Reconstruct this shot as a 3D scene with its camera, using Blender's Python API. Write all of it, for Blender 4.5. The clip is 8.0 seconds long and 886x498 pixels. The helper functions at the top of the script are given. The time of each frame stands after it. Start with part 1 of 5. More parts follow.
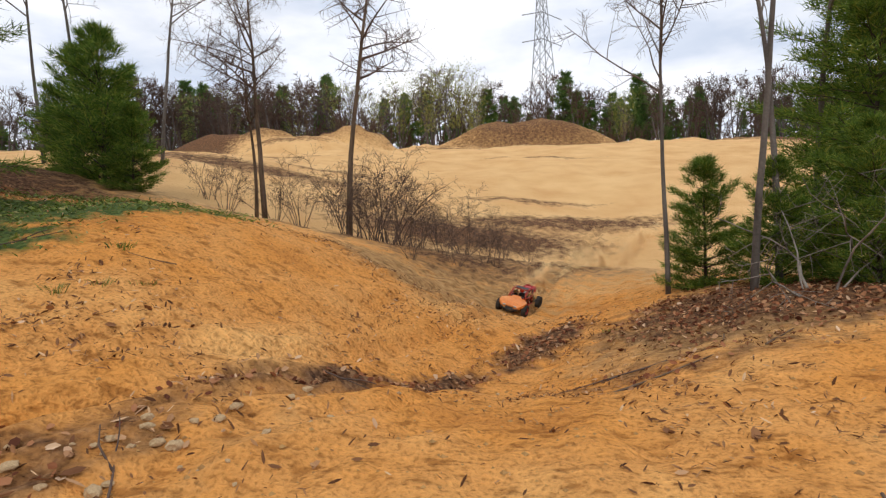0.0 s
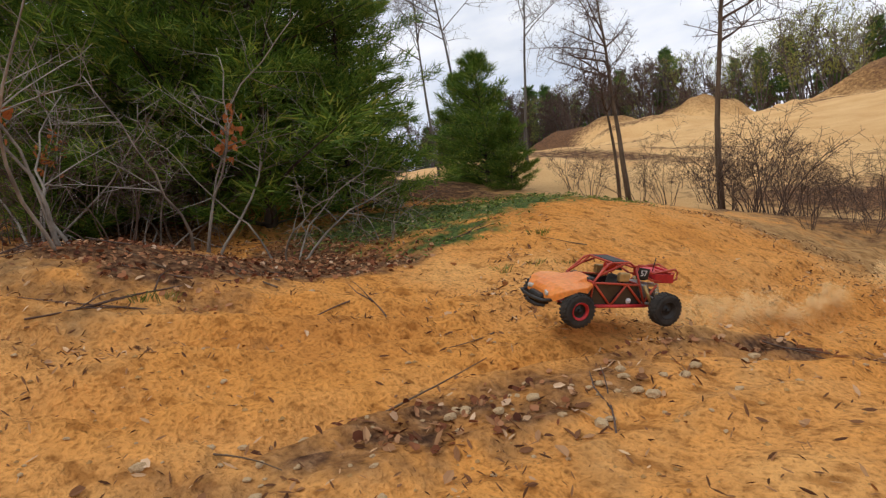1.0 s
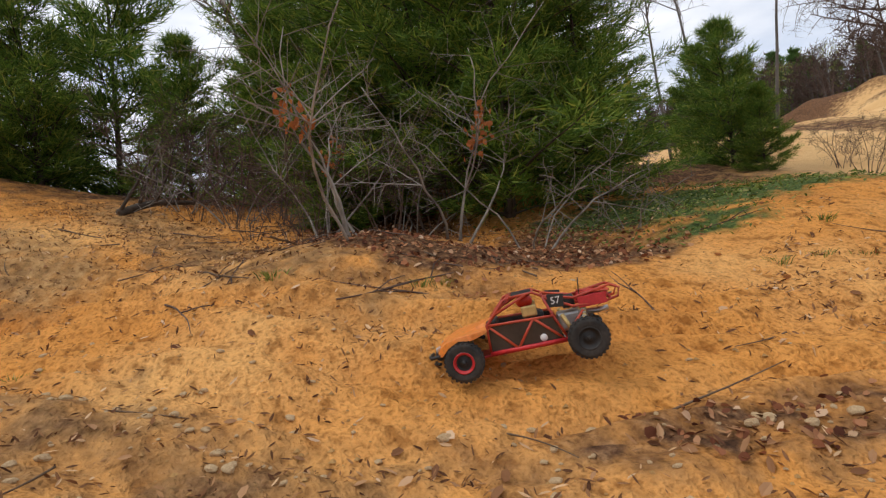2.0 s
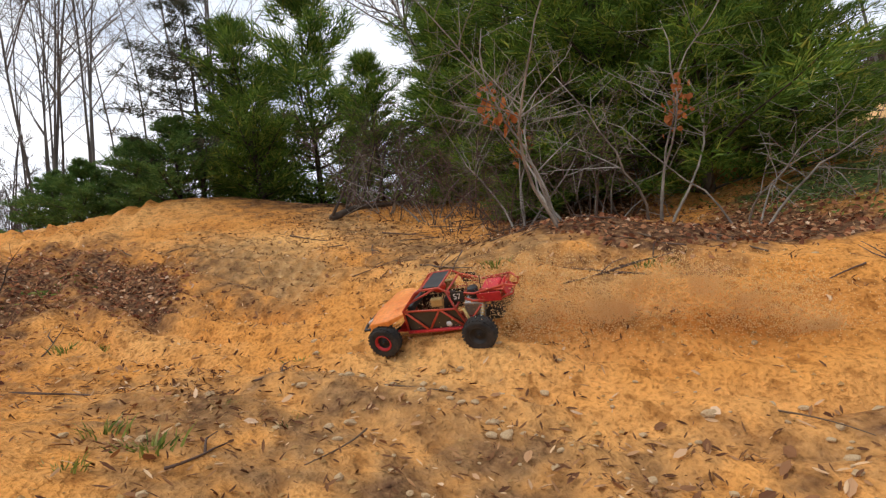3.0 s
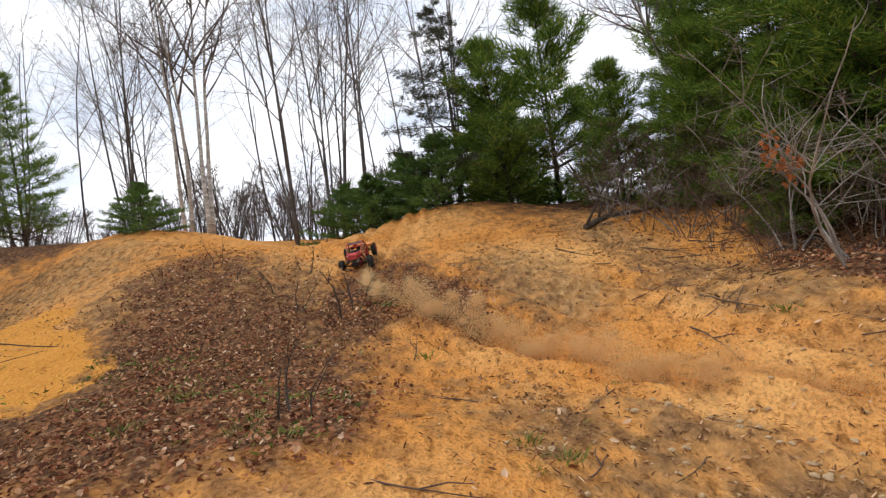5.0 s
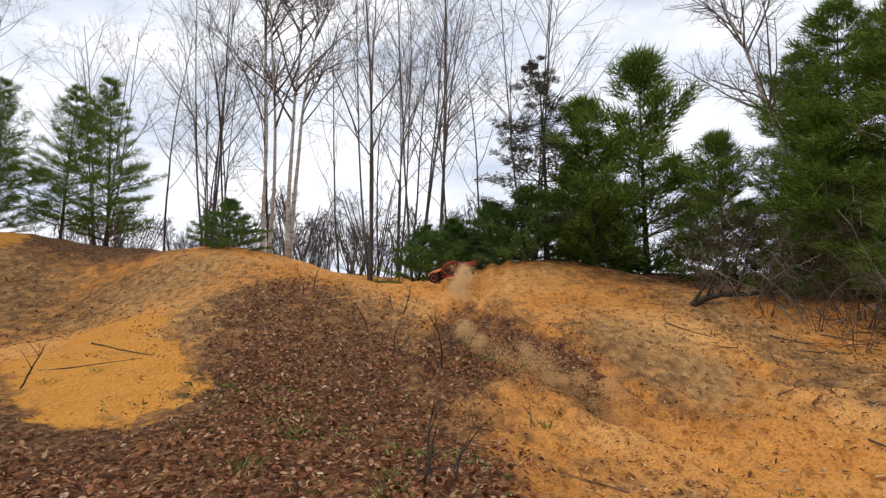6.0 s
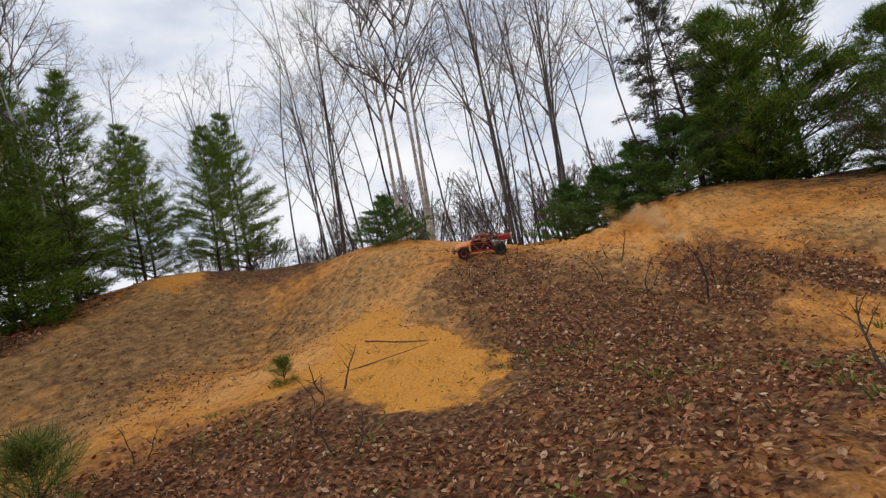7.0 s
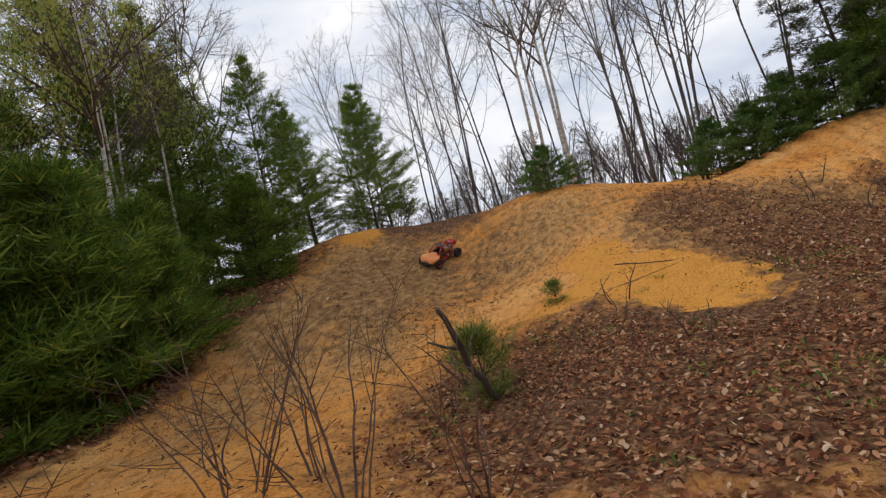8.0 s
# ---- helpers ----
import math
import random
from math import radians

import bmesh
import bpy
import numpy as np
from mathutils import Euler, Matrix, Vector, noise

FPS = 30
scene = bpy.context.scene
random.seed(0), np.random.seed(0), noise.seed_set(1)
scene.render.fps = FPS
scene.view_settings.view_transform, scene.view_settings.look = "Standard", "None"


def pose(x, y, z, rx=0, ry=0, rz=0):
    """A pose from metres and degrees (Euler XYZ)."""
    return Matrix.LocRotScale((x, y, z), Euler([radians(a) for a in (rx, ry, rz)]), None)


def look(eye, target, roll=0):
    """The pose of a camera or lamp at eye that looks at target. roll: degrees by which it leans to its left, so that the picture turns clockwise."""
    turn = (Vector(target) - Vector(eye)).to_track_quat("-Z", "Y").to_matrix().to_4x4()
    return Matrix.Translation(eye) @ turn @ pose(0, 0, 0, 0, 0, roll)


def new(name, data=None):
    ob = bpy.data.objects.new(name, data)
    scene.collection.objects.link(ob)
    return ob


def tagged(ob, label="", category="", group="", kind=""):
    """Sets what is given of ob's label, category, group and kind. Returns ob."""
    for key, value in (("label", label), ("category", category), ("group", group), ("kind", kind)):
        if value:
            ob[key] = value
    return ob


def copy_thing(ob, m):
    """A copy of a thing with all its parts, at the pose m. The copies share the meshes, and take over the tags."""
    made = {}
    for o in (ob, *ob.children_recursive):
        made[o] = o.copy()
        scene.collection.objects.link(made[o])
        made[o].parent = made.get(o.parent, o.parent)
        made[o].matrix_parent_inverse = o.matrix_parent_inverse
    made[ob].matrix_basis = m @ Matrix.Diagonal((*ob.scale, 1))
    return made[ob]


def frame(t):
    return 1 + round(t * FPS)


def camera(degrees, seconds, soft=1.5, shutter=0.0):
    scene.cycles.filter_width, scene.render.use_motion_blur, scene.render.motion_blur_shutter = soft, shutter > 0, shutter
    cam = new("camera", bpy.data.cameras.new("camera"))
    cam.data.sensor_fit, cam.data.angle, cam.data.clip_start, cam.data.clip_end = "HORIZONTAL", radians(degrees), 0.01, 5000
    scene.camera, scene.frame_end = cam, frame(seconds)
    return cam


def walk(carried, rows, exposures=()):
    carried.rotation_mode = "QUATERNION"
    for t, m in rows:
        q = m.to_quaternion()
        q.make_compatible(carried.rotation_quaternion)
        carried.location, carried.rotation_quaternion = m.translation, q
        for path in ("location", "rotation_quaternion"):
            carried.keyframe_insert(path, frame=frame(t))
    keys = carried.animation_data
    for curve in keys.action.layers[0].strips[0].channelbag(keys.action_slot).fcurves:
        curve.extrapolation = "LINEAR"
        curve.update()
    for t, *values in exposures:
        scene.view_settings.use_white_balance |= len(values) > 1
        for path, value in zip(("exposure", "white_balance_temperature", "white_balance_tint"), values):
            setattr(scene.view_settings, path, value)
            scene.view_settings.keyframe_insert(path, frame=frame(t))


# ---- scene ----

# ---- camera ----
cam = camera(74.8, 8.0, soft=1.3, shutter=0.0)
PATH = [
    (0, -0.005, 0.000, 1.317, 89.321, 1.517, 0.599),
    (0.4, -0.151, -0.371, 1.350, 88.828, 3.307, 21.949),
    (0.5, -0.197, -0.336, 1.322, 89.173, 3.963, 24.093),
    (1, -0.362, -0.315, 1.267, 90.301, 5.858, 33.752),
    (1.5, -0.456, -0.438, 1.320, 90.120, 4.862, 43.141),
    (2, -0.554, -0.499, 1.300, 91.279, 5.557, 54.774),
    (2.2, -0.565, -0.536, 1.294, 91.584, 5.197, 59.000),
    (3.3, -0.607, -0.979, 1.339, 92.623, 9.441, 73.980),
    (3.5, -0.589, -1.041, 1.365, 92.704, 9.335, 75.929),
    (4, -0.474, -1.186, 1.481, 92.637, 9.783, 80.813),
    (4.5, -0.020, -1.433, 1.829, 92.307, 10.583, 87.482),
    (4.7, 0.206, -1.521, 1.881, 91.989, 10.042, 89.324),
    (5.8, -0.011, -2.159, 1.962, 95.814, 1.332, 93.510),
    (6, -0.116, -2.409, 1.987, 97.270, 0.226, 94.193),
    (6.5, -0.161, -3.276, 1.947, 96.511, 5.709, 96.463),
    (7, 0.027, -4.175, 1.955, 96.005, 11.803, 101.602),
    (7.5, 0.488, -5.018, 2.047, 96.828, 14.952, 106.749),
    (8, 1.342, -5.954, 2.093, 93.522, 15.103, 107.566),
]
walk(cam, [(t, pose(*p)) for t, *p in PATH], exposures=[(0, 0.0), (1.0, -0.1), (2.2, 0.05), (3.3, 0.3), (4.7, 0.22), (5.8, 0.12), (6.5, -0.25), (8, -0.2)])

# ---- sky and sun ----
SUN_EL, SUN_AZ = 52, 200
world = bpy.data.worlds.new("overcast_sky")
scene.world = world
world.use_nodes = True
wn, wl = world.node_tree.nodes, world.node_tree.links
wn.clear()
w_out = wn.new("ShaderNodeOutputWorld")
w_mix = wn.new("ShaderNodeMixShader")
w_sky = wn.new("ShaderNodeTexSky")
w_sky.sky_type, w_sky.sun_disc = "NISHITA", False
w_sky.sun_elevation, w_sky.sun_rotation = radians(SUN_EL), radians(SUN_AZ)
w_b1, w_b2 = wn.new("ShaderNodeBackground"), wn.new("ShaderNodeBackground")
w_b1.inputs["Strength"].default_value = 0.12
w_b2.inputs["Strength"].default_value = 1.2
w_tc, w_map = wn.new("ShaderNodeTexCoord"), wn.new("ShaderNodeMapping")
w_map.inputs["Scale"].default_value = (1.0, 1.0, 2.6)
w_n1, w_n2 = wn.new("ShaderNodeTexNoise"), wn.new("ShaderNodeTexNoise")
w_n1.inputs["Scale"].default_value, w_n1.inputs["Detail"].default_value = 2.2, 6
w_n2.inputs["Scale"].default_value, w_n2.inputs["Detail"].default_value = 5.0, 5
w_r1, w_r2 = wn.new("ShaderNodeValToRGB"), wn.new("ShaderNodeValToRGB")
w_r1.color_ramp.elements[0].position, w_r1.color_ramp.elements[1].position = 0.28, 0.48
w_r1.color_ramp.elements[0].color = (0.62, 0.62, 0.62, 1)
w_r2.color_ramp.elements[0].position, w_r2.color_ramp.elements[1].position = 0.34, 0.70
w_r2.color_ramp.elements[0].color, w_r2.color_ramp.elements[1].color = (0.60, 0.66, 0.78, 1), (0.97, 0.97, 1.0, 1)
wl.new(w_tc.outputs["Generated"], w_map.inputs["Vector"])
for n in (w_n1, w_n2):
    wl.new(w_map.outputs["Vector"], n.inputs["Vector"])
wl.new(w_n1.outputs["Fac"], w_r1.inputs["Fac"])
wl.new(w_n2.outputs["Fac"], w_r2.inputs["Fac"])
wl.new(w_sky.outputs["Color"], w_b1.inputs["Color"])
wl.new(w_r2.outputs["Color"], w_b2.inputs["Color"])
wl.new(w_r1.outputs["Color"], w_mix.inputs["Fac"])
wl.new(w_b1.outputs["Background"], w_mix.inputs[1])
wl.new(w_b2.outputs["Background"], w_mix.inputs[2])
wl.new(w_mix.outputs["Shader"], w_out.inputs["Surface"])

sun = new("sun", bpy.data.lights.new("sun", "SUN"))
sun.data.energy, sun.data.angle, sun.data.color = 1.1, radians(14), (1.0, 0.95, 0.86)
sun_dir = Vector((math.sin(radians(SUN_AZ)) * math.cos(radians(SUN_EL)), math.cos(radians(SUN_AZ)) * math.cos(radians(SUN_EL)), math.sin(radians(SUN_EL))))
sun.matrix_world = look(sun_dir * 50, (0, 0, 0))


# ---- materials ----
def material(name, rough=0.8, metal=0.0, spec=0.3):
    m = bpy.data.materials.new(name)
    m.use_nodes = True
    b = m.node_tree.nodes["Principled BSDF"]
    b.inputs["Roughness"].default_value = rough
    b.inputs["Metallic"].default_value = metal
    b.inputs["Specular IOR Level"].default_value = spec
    return m, m.node_tree.nodes, m.node_tree.links, b


def ramp(nodes, stops):
    r = nodes.new("ShaderNodeValToRGB")
    els = r.color_ramp.elements
    while len(els) < len(stops):
        els.new(0.5)
    for e, (p, c) in zip(els, stops):
        e.position, e.color = p, (*c, 1)
    return r


def noise_tex(nodes, links, scale, detail=4, coord="Object", stretch=None):
    tc = nodes.new("ShaderNodeTexCoord")
    n = nodes.new("ShaderNodeTexNoise")
    n.inputs["Scale"].default_value, n.inputs["Detail"].default_value = scale, detail
    if stretch:
        mp = nodes.new("ShaderNodeMapping")
        mp.inputs["Scale"].default_value = stretch
        links.new(tc.outputs[coord], mp.inputs["Vector"])
        links.new(mp.outputs["Vector"], n.inputs["Vector"])
    else:
        links.new(tc.outputs[coord], n.inputs["Vector"])
    return n


def bump(nodes, links, bsdf, height, strength=0.4, distance=0.01, before=None):
    b = nodes.new("ShaderNodeBump")
    b.inputs["Strength"].default_value, b.inputs["Distance"].default_value = strength, distance
    links.new(height, b.inputs["Height"])
    if before:
        links.new(before.outputs["Normal"], b.inputs["Normal"])
    links.new(b.outputs["Normal"], bsdf.inputs["Normal"])
    return b


def mixed(name, c0, c1, scale, rough=0.8, metal=0.0, spec=0.3, bumpy=0.0, fine=60, stretch=None, detail=4):
    """A surface of two tones in broad patches, with fine grain."""
    m, n, l, b = material(name, rough, metal, spec)
    t1 = noise_tex(n, l, scale, detail, stretch=stretch)
    r = ramp(n, [(0.3, c0), (0.7, c1)])
    l.new(t1.outputs["Fac"], r.inputs["Fac"])
    t2 = noise_tex(n, l, fine, 3)
    mx = n.new("ShaderNodeMixRGB")
    mx.blend_type = "MULTIPLY"
    mx.inputs["Fac"].default_value = 0.5
    r2 = ramp(n, [(0.3, (0.6, 0.6, 0.6)), (0.7, (1.15, 1.15, 1.15))])
    l.new(t2.outputs["Fac"], r2.inputs["Fac"])
    l.new(r.outputs["Color"], mx.inputs["Color1"])
    l.new(r2.outputs["Color"], mx.inputs["Color2"])
    l.new(mx.outputs["Color"], b.inputs["Base Color"])
    if bumpy:
        bump(n, l, b, t2.outputs["Fac"], bumpy, 0.01)
    return m


def per_island(name, stops, rough=0.75, translucent=0.0, spec=0.25):
    """Tones that differ from leaf to leaf of one mesh."""
    m, n, l, b = material(name, rough, 0.0, spec)
    g = n.new("ShaderNodeNewGeometry")
    r = ramp(n, stops)
    l.new(g.outputs["Random Per Island"], r.inputs["Fac"])
    l.new(r.outputs["Color"], b.inputs["Base Color"])
    if translucent:
        out = n["Material Output"]
        tr, mix = n.new("ShaderNodeBsdfTranslucent"), n.new("ShaderNodeMixShader")
        mix.inputs["Fac"].default_value = translucent
        l.new(r.outputs["Color"], tr.inputs["Color"])
        l.new(b.outputs["BSDF"], mix.inputs[1])
        l.new(tr.outputs["BSDF"], mix.inputs[2])
        l.new(mix.outputs["Shader"], out.inputs["Surface"])
    return m


def ground_material():
    m, n, l, b = material("sand_and_litter", 0.95, 0.0, 0.1)
    big = noise_tex(n, l, 0.8, 6)
    sand = ramp(n, [(0.28, (0.47, 0.190, 0.046)), (0.44, (0.65, 0.287, 0.070)), (0.56, (0.66, 0.315, 0.094)), (0.72, (0.77, 0.425, 0.150))])
    l.new(big.outputs["Fac"], sand.inputs["Fac"])
    streak = noise_tex(n, l, 13.0, 8, stretch=(0.5, 1.0, 1.0))
    r_st = ramp(n, [(0.34, (0.50, 0.42, 0.34)), (0.43, (0.94, 0.92, 0.90)), (0.72, (1.16, 1.14, 1.1))])
    l.new(streak.outputs["Fac"], r_st.inputs["Fac"])
    mul = n.new("ShaderNodeMixRGB")
    mul.blend_type, mul.inputs["Fac"].default_value = "MULTIPLY", 0.8
    l.new(sand.outputs["Color"], mul.inputs["Color1"])
    l.new(r_st.outputs["Color"], mul.inputs["Color2"])
    fine = noise_tex(n, l, 45, 5)
    r_f = ramp(n, [(0.33, (0.55, 0.48, 0.42)), (0.47, (1.0, 0.99, 0.98)), (0.72, (1.24, 1.23, 1.2))])
    l.new(fine.outputs["Fac"], r_f.inputs["Fac"])
    mul2 = n.new("ShaderNodeMixRGB")
    mul2.blend_type, mul2.inputs["Fac"].default_value = "MULTIPLY", 0.7
    l.new(mul.outputs["Color"], mul2.inputs["Color1"])
    l.new(r_f.outputs["Color"], mul2.inputs["Color2"])

    def zone(attr, colour_out, below, lo, hi):
        a = n.new("ShaderNodeAttribute")
        a.attribute_name = attr
        add = n.new("ShaderNodeMath")
        add.operation = "MULTIPLY_ADD"
        nz = noise_tex(n, l, 5.0, 7)
        l.new(nz.outputs["Fac"], add.inputs[0])
        add.inputs[1].default_value = 0.8
        l.new(a.outputs["Fac"], add.inputs[2])
        rr = ramp(n, [(lo, (0, 0, 0)), (hi, (1, 1, 1))])
        l.new(add.outputs["Value"], rr.inputs["Fac"])
        mx = n.new("ShaderNodeMixRGB")
        l.new(rr.outputs["Color"], mx.inputs["Fac"])
        l.new(below, mx.inputs["Color1"])
        l.new(colour_out, mx.inputs["Color2"])
        return mx.outputs["Color"]

    pale = ramp(n, [(0.3, (0.62, 0.355, 0.145)), (0.7, (0.74, 0.475, 0.215))])
    l.new(big.outputs["Fac"], pale.inputs["Fac"])
    gold = ramp(n, [(0.32, (0.58, 0.24, 0.042)), (0.7, (0.76, 0.36, 0.075))])
    l.new(fine.outputs["Fac"], gold.inputs["Fac"])
    humus_n = noise_tex(n, l, 24, 6)
    humus = ramp(n, [(0.32, (0.05, 0.024, 0.013)), (0.5, (0.14, 0.068, 0.034)), (0.68, (0.30, 0.165, 0.08))])
    l.new(humus_n.outputs["Fac"], humus.inputs["Fac"])
    moss = ramp(n, [(0.35, (0.045, 0.075, 0.02)), (0.65, (0.13, 0.17, 0.05))])
    l.new(humus_n.outputs["Fac"], moss.inputs["Fac"])
    c = zone("pale", pale.outputs["Color"], mul2.outputs["Color"], 0.65, 1.0)
    dirt = ramp(n, [(0.32, (0.22, 0.120, 0.048)), (0.5, (0.40, 0.220, 0.085)), (0.70, (0.55, 0.330, 0.140))])
    l.new(streak.outputs["Fac"], dirt.inputs["Fac"])
    c = zone("dirt", dirt.outputs["Color"], c, 0.62, 1.15)
    c = zone("humus", humus.outputs["Color"], c, 0.66, 1.02)
    c = zone("moss", moss.outputs["Color"], c, 0.75, 0.95)
    c = zone("gold", gold.outputs["Color"], c, 0.80, 0.92)
    l.new(c, b.inputs["Base Color"])
    b1 = bump(n, l, b, streak.outputs["Fac"], 0.75, 0.06)
    bump(n, l, b, fine.outputs["Fac"], 0.9, 0.03, b1)
    return m


M_GROUND = ground_material()
M_BARK_GREY = mixed("grey_bark", (0.065, 0.055, 0.047), (0.19, 0.17, 0.15), 6, 0.9, bumpy=0.6, fine=40, stretch=(1, 1, 0.3))
M_BARK_DARK = mixed("dark_bark", (0.035, 0.028, 0.022), (0.11, 0.085, 0.065), 8, 0.9, bumpy=0.7, fine=45, stretch=(1, 1, 0.3))
M_BARK_BROWN = mixed("brown_bark", (0.08, 0.05, 0.03), (0.19, 0.13, 0.085), 8, 0.9, bumpy=0.6, fine=45, stretch=(1, 1, 0.3))
M_BIRCH = mixed("birch_bark", (0.30, 0.27, 0.23), (0.72, 0.69, 0.63), 7, 0.75, bumpy=0.3, fine=25, stretch=(0.5, 0.5, 2.5))
M_TWIG = mixed("grey_twig", (0.10, 0.08, 0.07), (0.23, 0.19, 0.165), 5, 0.9)
M_TWIG_RED = mixed("brown_twig", (0.07, 0.045, 0.035), (0.17, 0.11, 0.08), 5, 0.9)
M_DEADWOOD = mixed("bleached_dead_wood", (0.12, 0.10, 0.085), (0.36, 0.32, 0.27), 5, 0.9)
M_PINE = per_island("pine_needles", [(0.0, (0.045, 0.090, 0.013)), (0.5, (0.110, 0.195, 0.027)), (0.85, (0.21, 0.30, 0.042)), (1.0, (0.36, 0.36, 0.065))], 0.6, 0.45)
M_SPRUCE = per_island("spruce_needles", [(0.0, (0.055, 0.115, 0.028)), (0.6, (0.11, 0.205, 0.045)), (1.0, (0.22, 0.30, 0.075))], 0.6, 0.4)
M_DARKSPRUCE = per_island("dull_spruce_needles", [(0.0, (0.03, 0.04, 0.022)), (0.6, (0.055, 0.065, 0.035)), (1.0, (0.12, 0.085, 0.05))], 0.7, 0.2)
M_BUDS = per_island("spring_buds", [(0.0, (0.28, 0.30, 0.06)), (1.0, (0.42, 0.42, 0.12))], 0.7, 0.4)
M_LITTER = per_island("dry_leaves", [(0.0, (0.08, 0.028, 0.016)), (0.3, (0.20, 0.070, 0.034)), (0.5, (0.34, 0.135, 0.062)), (0.78, (0.43, 0.205, 0.10)), (0.94, (0.52, 0.30, 0.16)), (1.0, (0.66, 0.47, 0.32))], 0.85, 0.2, 0.12)
M_CHIP = per_island("wood_chips_and_pale_leaves", [(0.0, (0.12, 0.050, 0.026)), (0.45, (0.28, 0.135, 0.062)), (0.8, (0.50, 0.29, 0.15)), (1.0, (0.74, 0.54, 0.36))], 0.9, 0.1, 0.1)
M_BITS = per_island("bark_and_leaf_bits", [(0.0, (0.07, 0.030, 0.016)), (0.6, (0.20, 0.095, 0.045)), (0.85, (0.38, 0.20, 0.09)), (1.0, (0.70, 0.48, 0.28))], 0.95, 0.0, 0.05)
M_OAKLEAF = per_island("orange_dead_leaves", [(0.0, (0.30, 0.09, 0.025)), (1.0, (0.52, 0.20, 0.06))], 0.7, 0.3)
M_GRASS = per_island("young_grass", [(0.0, (0.06, 0.095, 0.018)), (0.5, (0.15, 0.20, 0.035)), (0.8, (0.26, 0.30, 0.06)), (1.0, (0.36, 0.31, 0.13))], 0.7, 0.3)
M_STONE = mixed("pale_stone", (0.42, 0.28, 0.15), (0.60, 0.44, 0.26), 4, 0.95, spec=0.05, bumpy=0.4, fine=30)
M_CLOD = mixed("sand_clod", (0.32, 0.17, 0.06), (0.48, 0.28, 0.10), 6, 0.95, bumpy=0.5, fine=40)
M_DUST = per_island("flying_sand", [(0.0, (0.84, 0.58, 0.27)), (1.0, (0.95, 0.74, 0.42))], 1.0, 0.25, 0.0)
M_STEEL = mixed("galvanised_steel", (0.36, 0.38, 0.40), (0.50, 0.52, 0.54), 0.5, 0.6, metal=0.3)
M_ORANGE = mixed("dusty_orange_plastic", (0.72, 0.20, 0.03), (0.82, 0.30, 0.06), 7, 0.45, spec=0.5, fine=50)
M_RED = mixed("dusty_red_paint", (0.40, 0.014, 0.018), (0.60, 0.030, 0.035), 9, 0.45, spec=0.5, fine=70)
M_TUBE = mixed("red_orange_tube", (0.30, 0.020, 0.014), (0.60, 0.09, 0.035), 9, 0.45, spec=0.5)
M_BLACK = mixed("black_plastic", (0.012, 0.012, 0.013), (0.04, 0.036, 0.032), 9, 0.55, spec=0.4)
M_RUBBER = mixed("dusty_rubber", (0.018, 0.018, 0.018), (0.06, 0.052, 0.045), 14, 0.9, bumpy=0.3, fine=60)
M_SMOKED = mixed("smoked_side_panel", (0.018, 0.016, 0.016), (0.05, 0.04, 0.035), 10, 0.25, spec=0.6)
M_GOLD = mixed("tan_shock_body", (0.40, 0.27, 0.10), (0.55, 0.38, 0.16), 12, 0.45, metal=0.4)
M_ALLOY = mixed("bare_alloy", (0.35, 0.34, 0.33), (0.55, 0.54, 0.52), 12, 0.4, metal=0.8)
M_WHITE = mixed("white_vinyl", (0.70, 0.70, 0.70), (0.80, 0.80, 0.80), 10, 0.5)
M_LAMP = mixed("clear_lamp_lens", (0.45, 0.42, 0.38), (0.62, 0.58, 0.52), 10, 0.15, spec=0.7)
M_HELMET = mixed("bright_red_helmet", (0.62, 0.03, 0.015), (0.72, 0.06, 0.02), 10, 0.35, spec=0.5)


# ---- helpers of this scene ----
def part(name, bm, mat, parent=None, label=""):
    """Links a bmesh as one mesh object, under a thing or a part."""
    me = bpy.data.meshes.new(name)
    bm.to_mesh(me)
    bm.free()
    me.materials.append(mat)
    ob = new(name, me)
    if parent:
        ob.parent = parent
    return tagged(ob, label)


def raw(name, verts, faces, mat, parent=None, smooth=False):
    me = bpy.data.meshes.new(name)
    me.from_pydata(verts, [], faces)
    me.materials.append(mat)
    if smooth:
        me.polygons.foreach_set("use_smooth", [True] * len(me.polygons))
    ob = new(name, me)
    if parent:
        ob.parent = parent
    return ob


def empty(name):
    ob = new(name)
    ob.empty_display_size = 0.1
    return ob


def tube_into(verts, faces, pts, radii, n=5, cap=True):
    """A round tapered tube along pts, added to lists of vertices and faces."""
    base = len(verts)
    up = Vector((0.31, 0.17, 0.93))
    for i, p in enumerate(pts):
        a, b = pts[max(i - 1, 0)], pts[min(i + 1, len(pts) - 1)]
        d = (b - a).normalized() if (b - a).length > 1e-6 else Vector((0, 0, 1))
        u = d.cross(up)
        u = u.normalized() if u.length > 1e-3 else d.orthogonal().normalized()
        v = d.cross(u)
        for k in range(n):
            an = 2 * math.pi * k / n
            verts.append(p + (u * math.cos(an) + v * math.sin(an)) * radii[i])
    for i in range(len(pts) - 1):
        for k in range(n):
            q = (k + 1) % n
            faces.append((base + i * n + k, base + i * n + q, base + (i + 1) * n + q, base + (i + 1) * n + k))
    if cap:
        faces.append(tuple(base + k for k in range(n))[::-1])
        faces.append(tuple(base + (len(pts) - 1) * n + k for k in range(n)))


def tube_bm(pts, r, n=8):
    v, f = [], []
    pts = [Vector(p) for p in pts]
    tube_into(v, f, pts, [r] * len(pts), n)
    bm = bmesh.new()
    vs = [bm.verts.new(p) for p in v]
    for q in f:
        bm.faces.new([vs[i] for i in q])
    for q in bm.faces:
        q.smooth = len(q.verts) == 4
    return bm


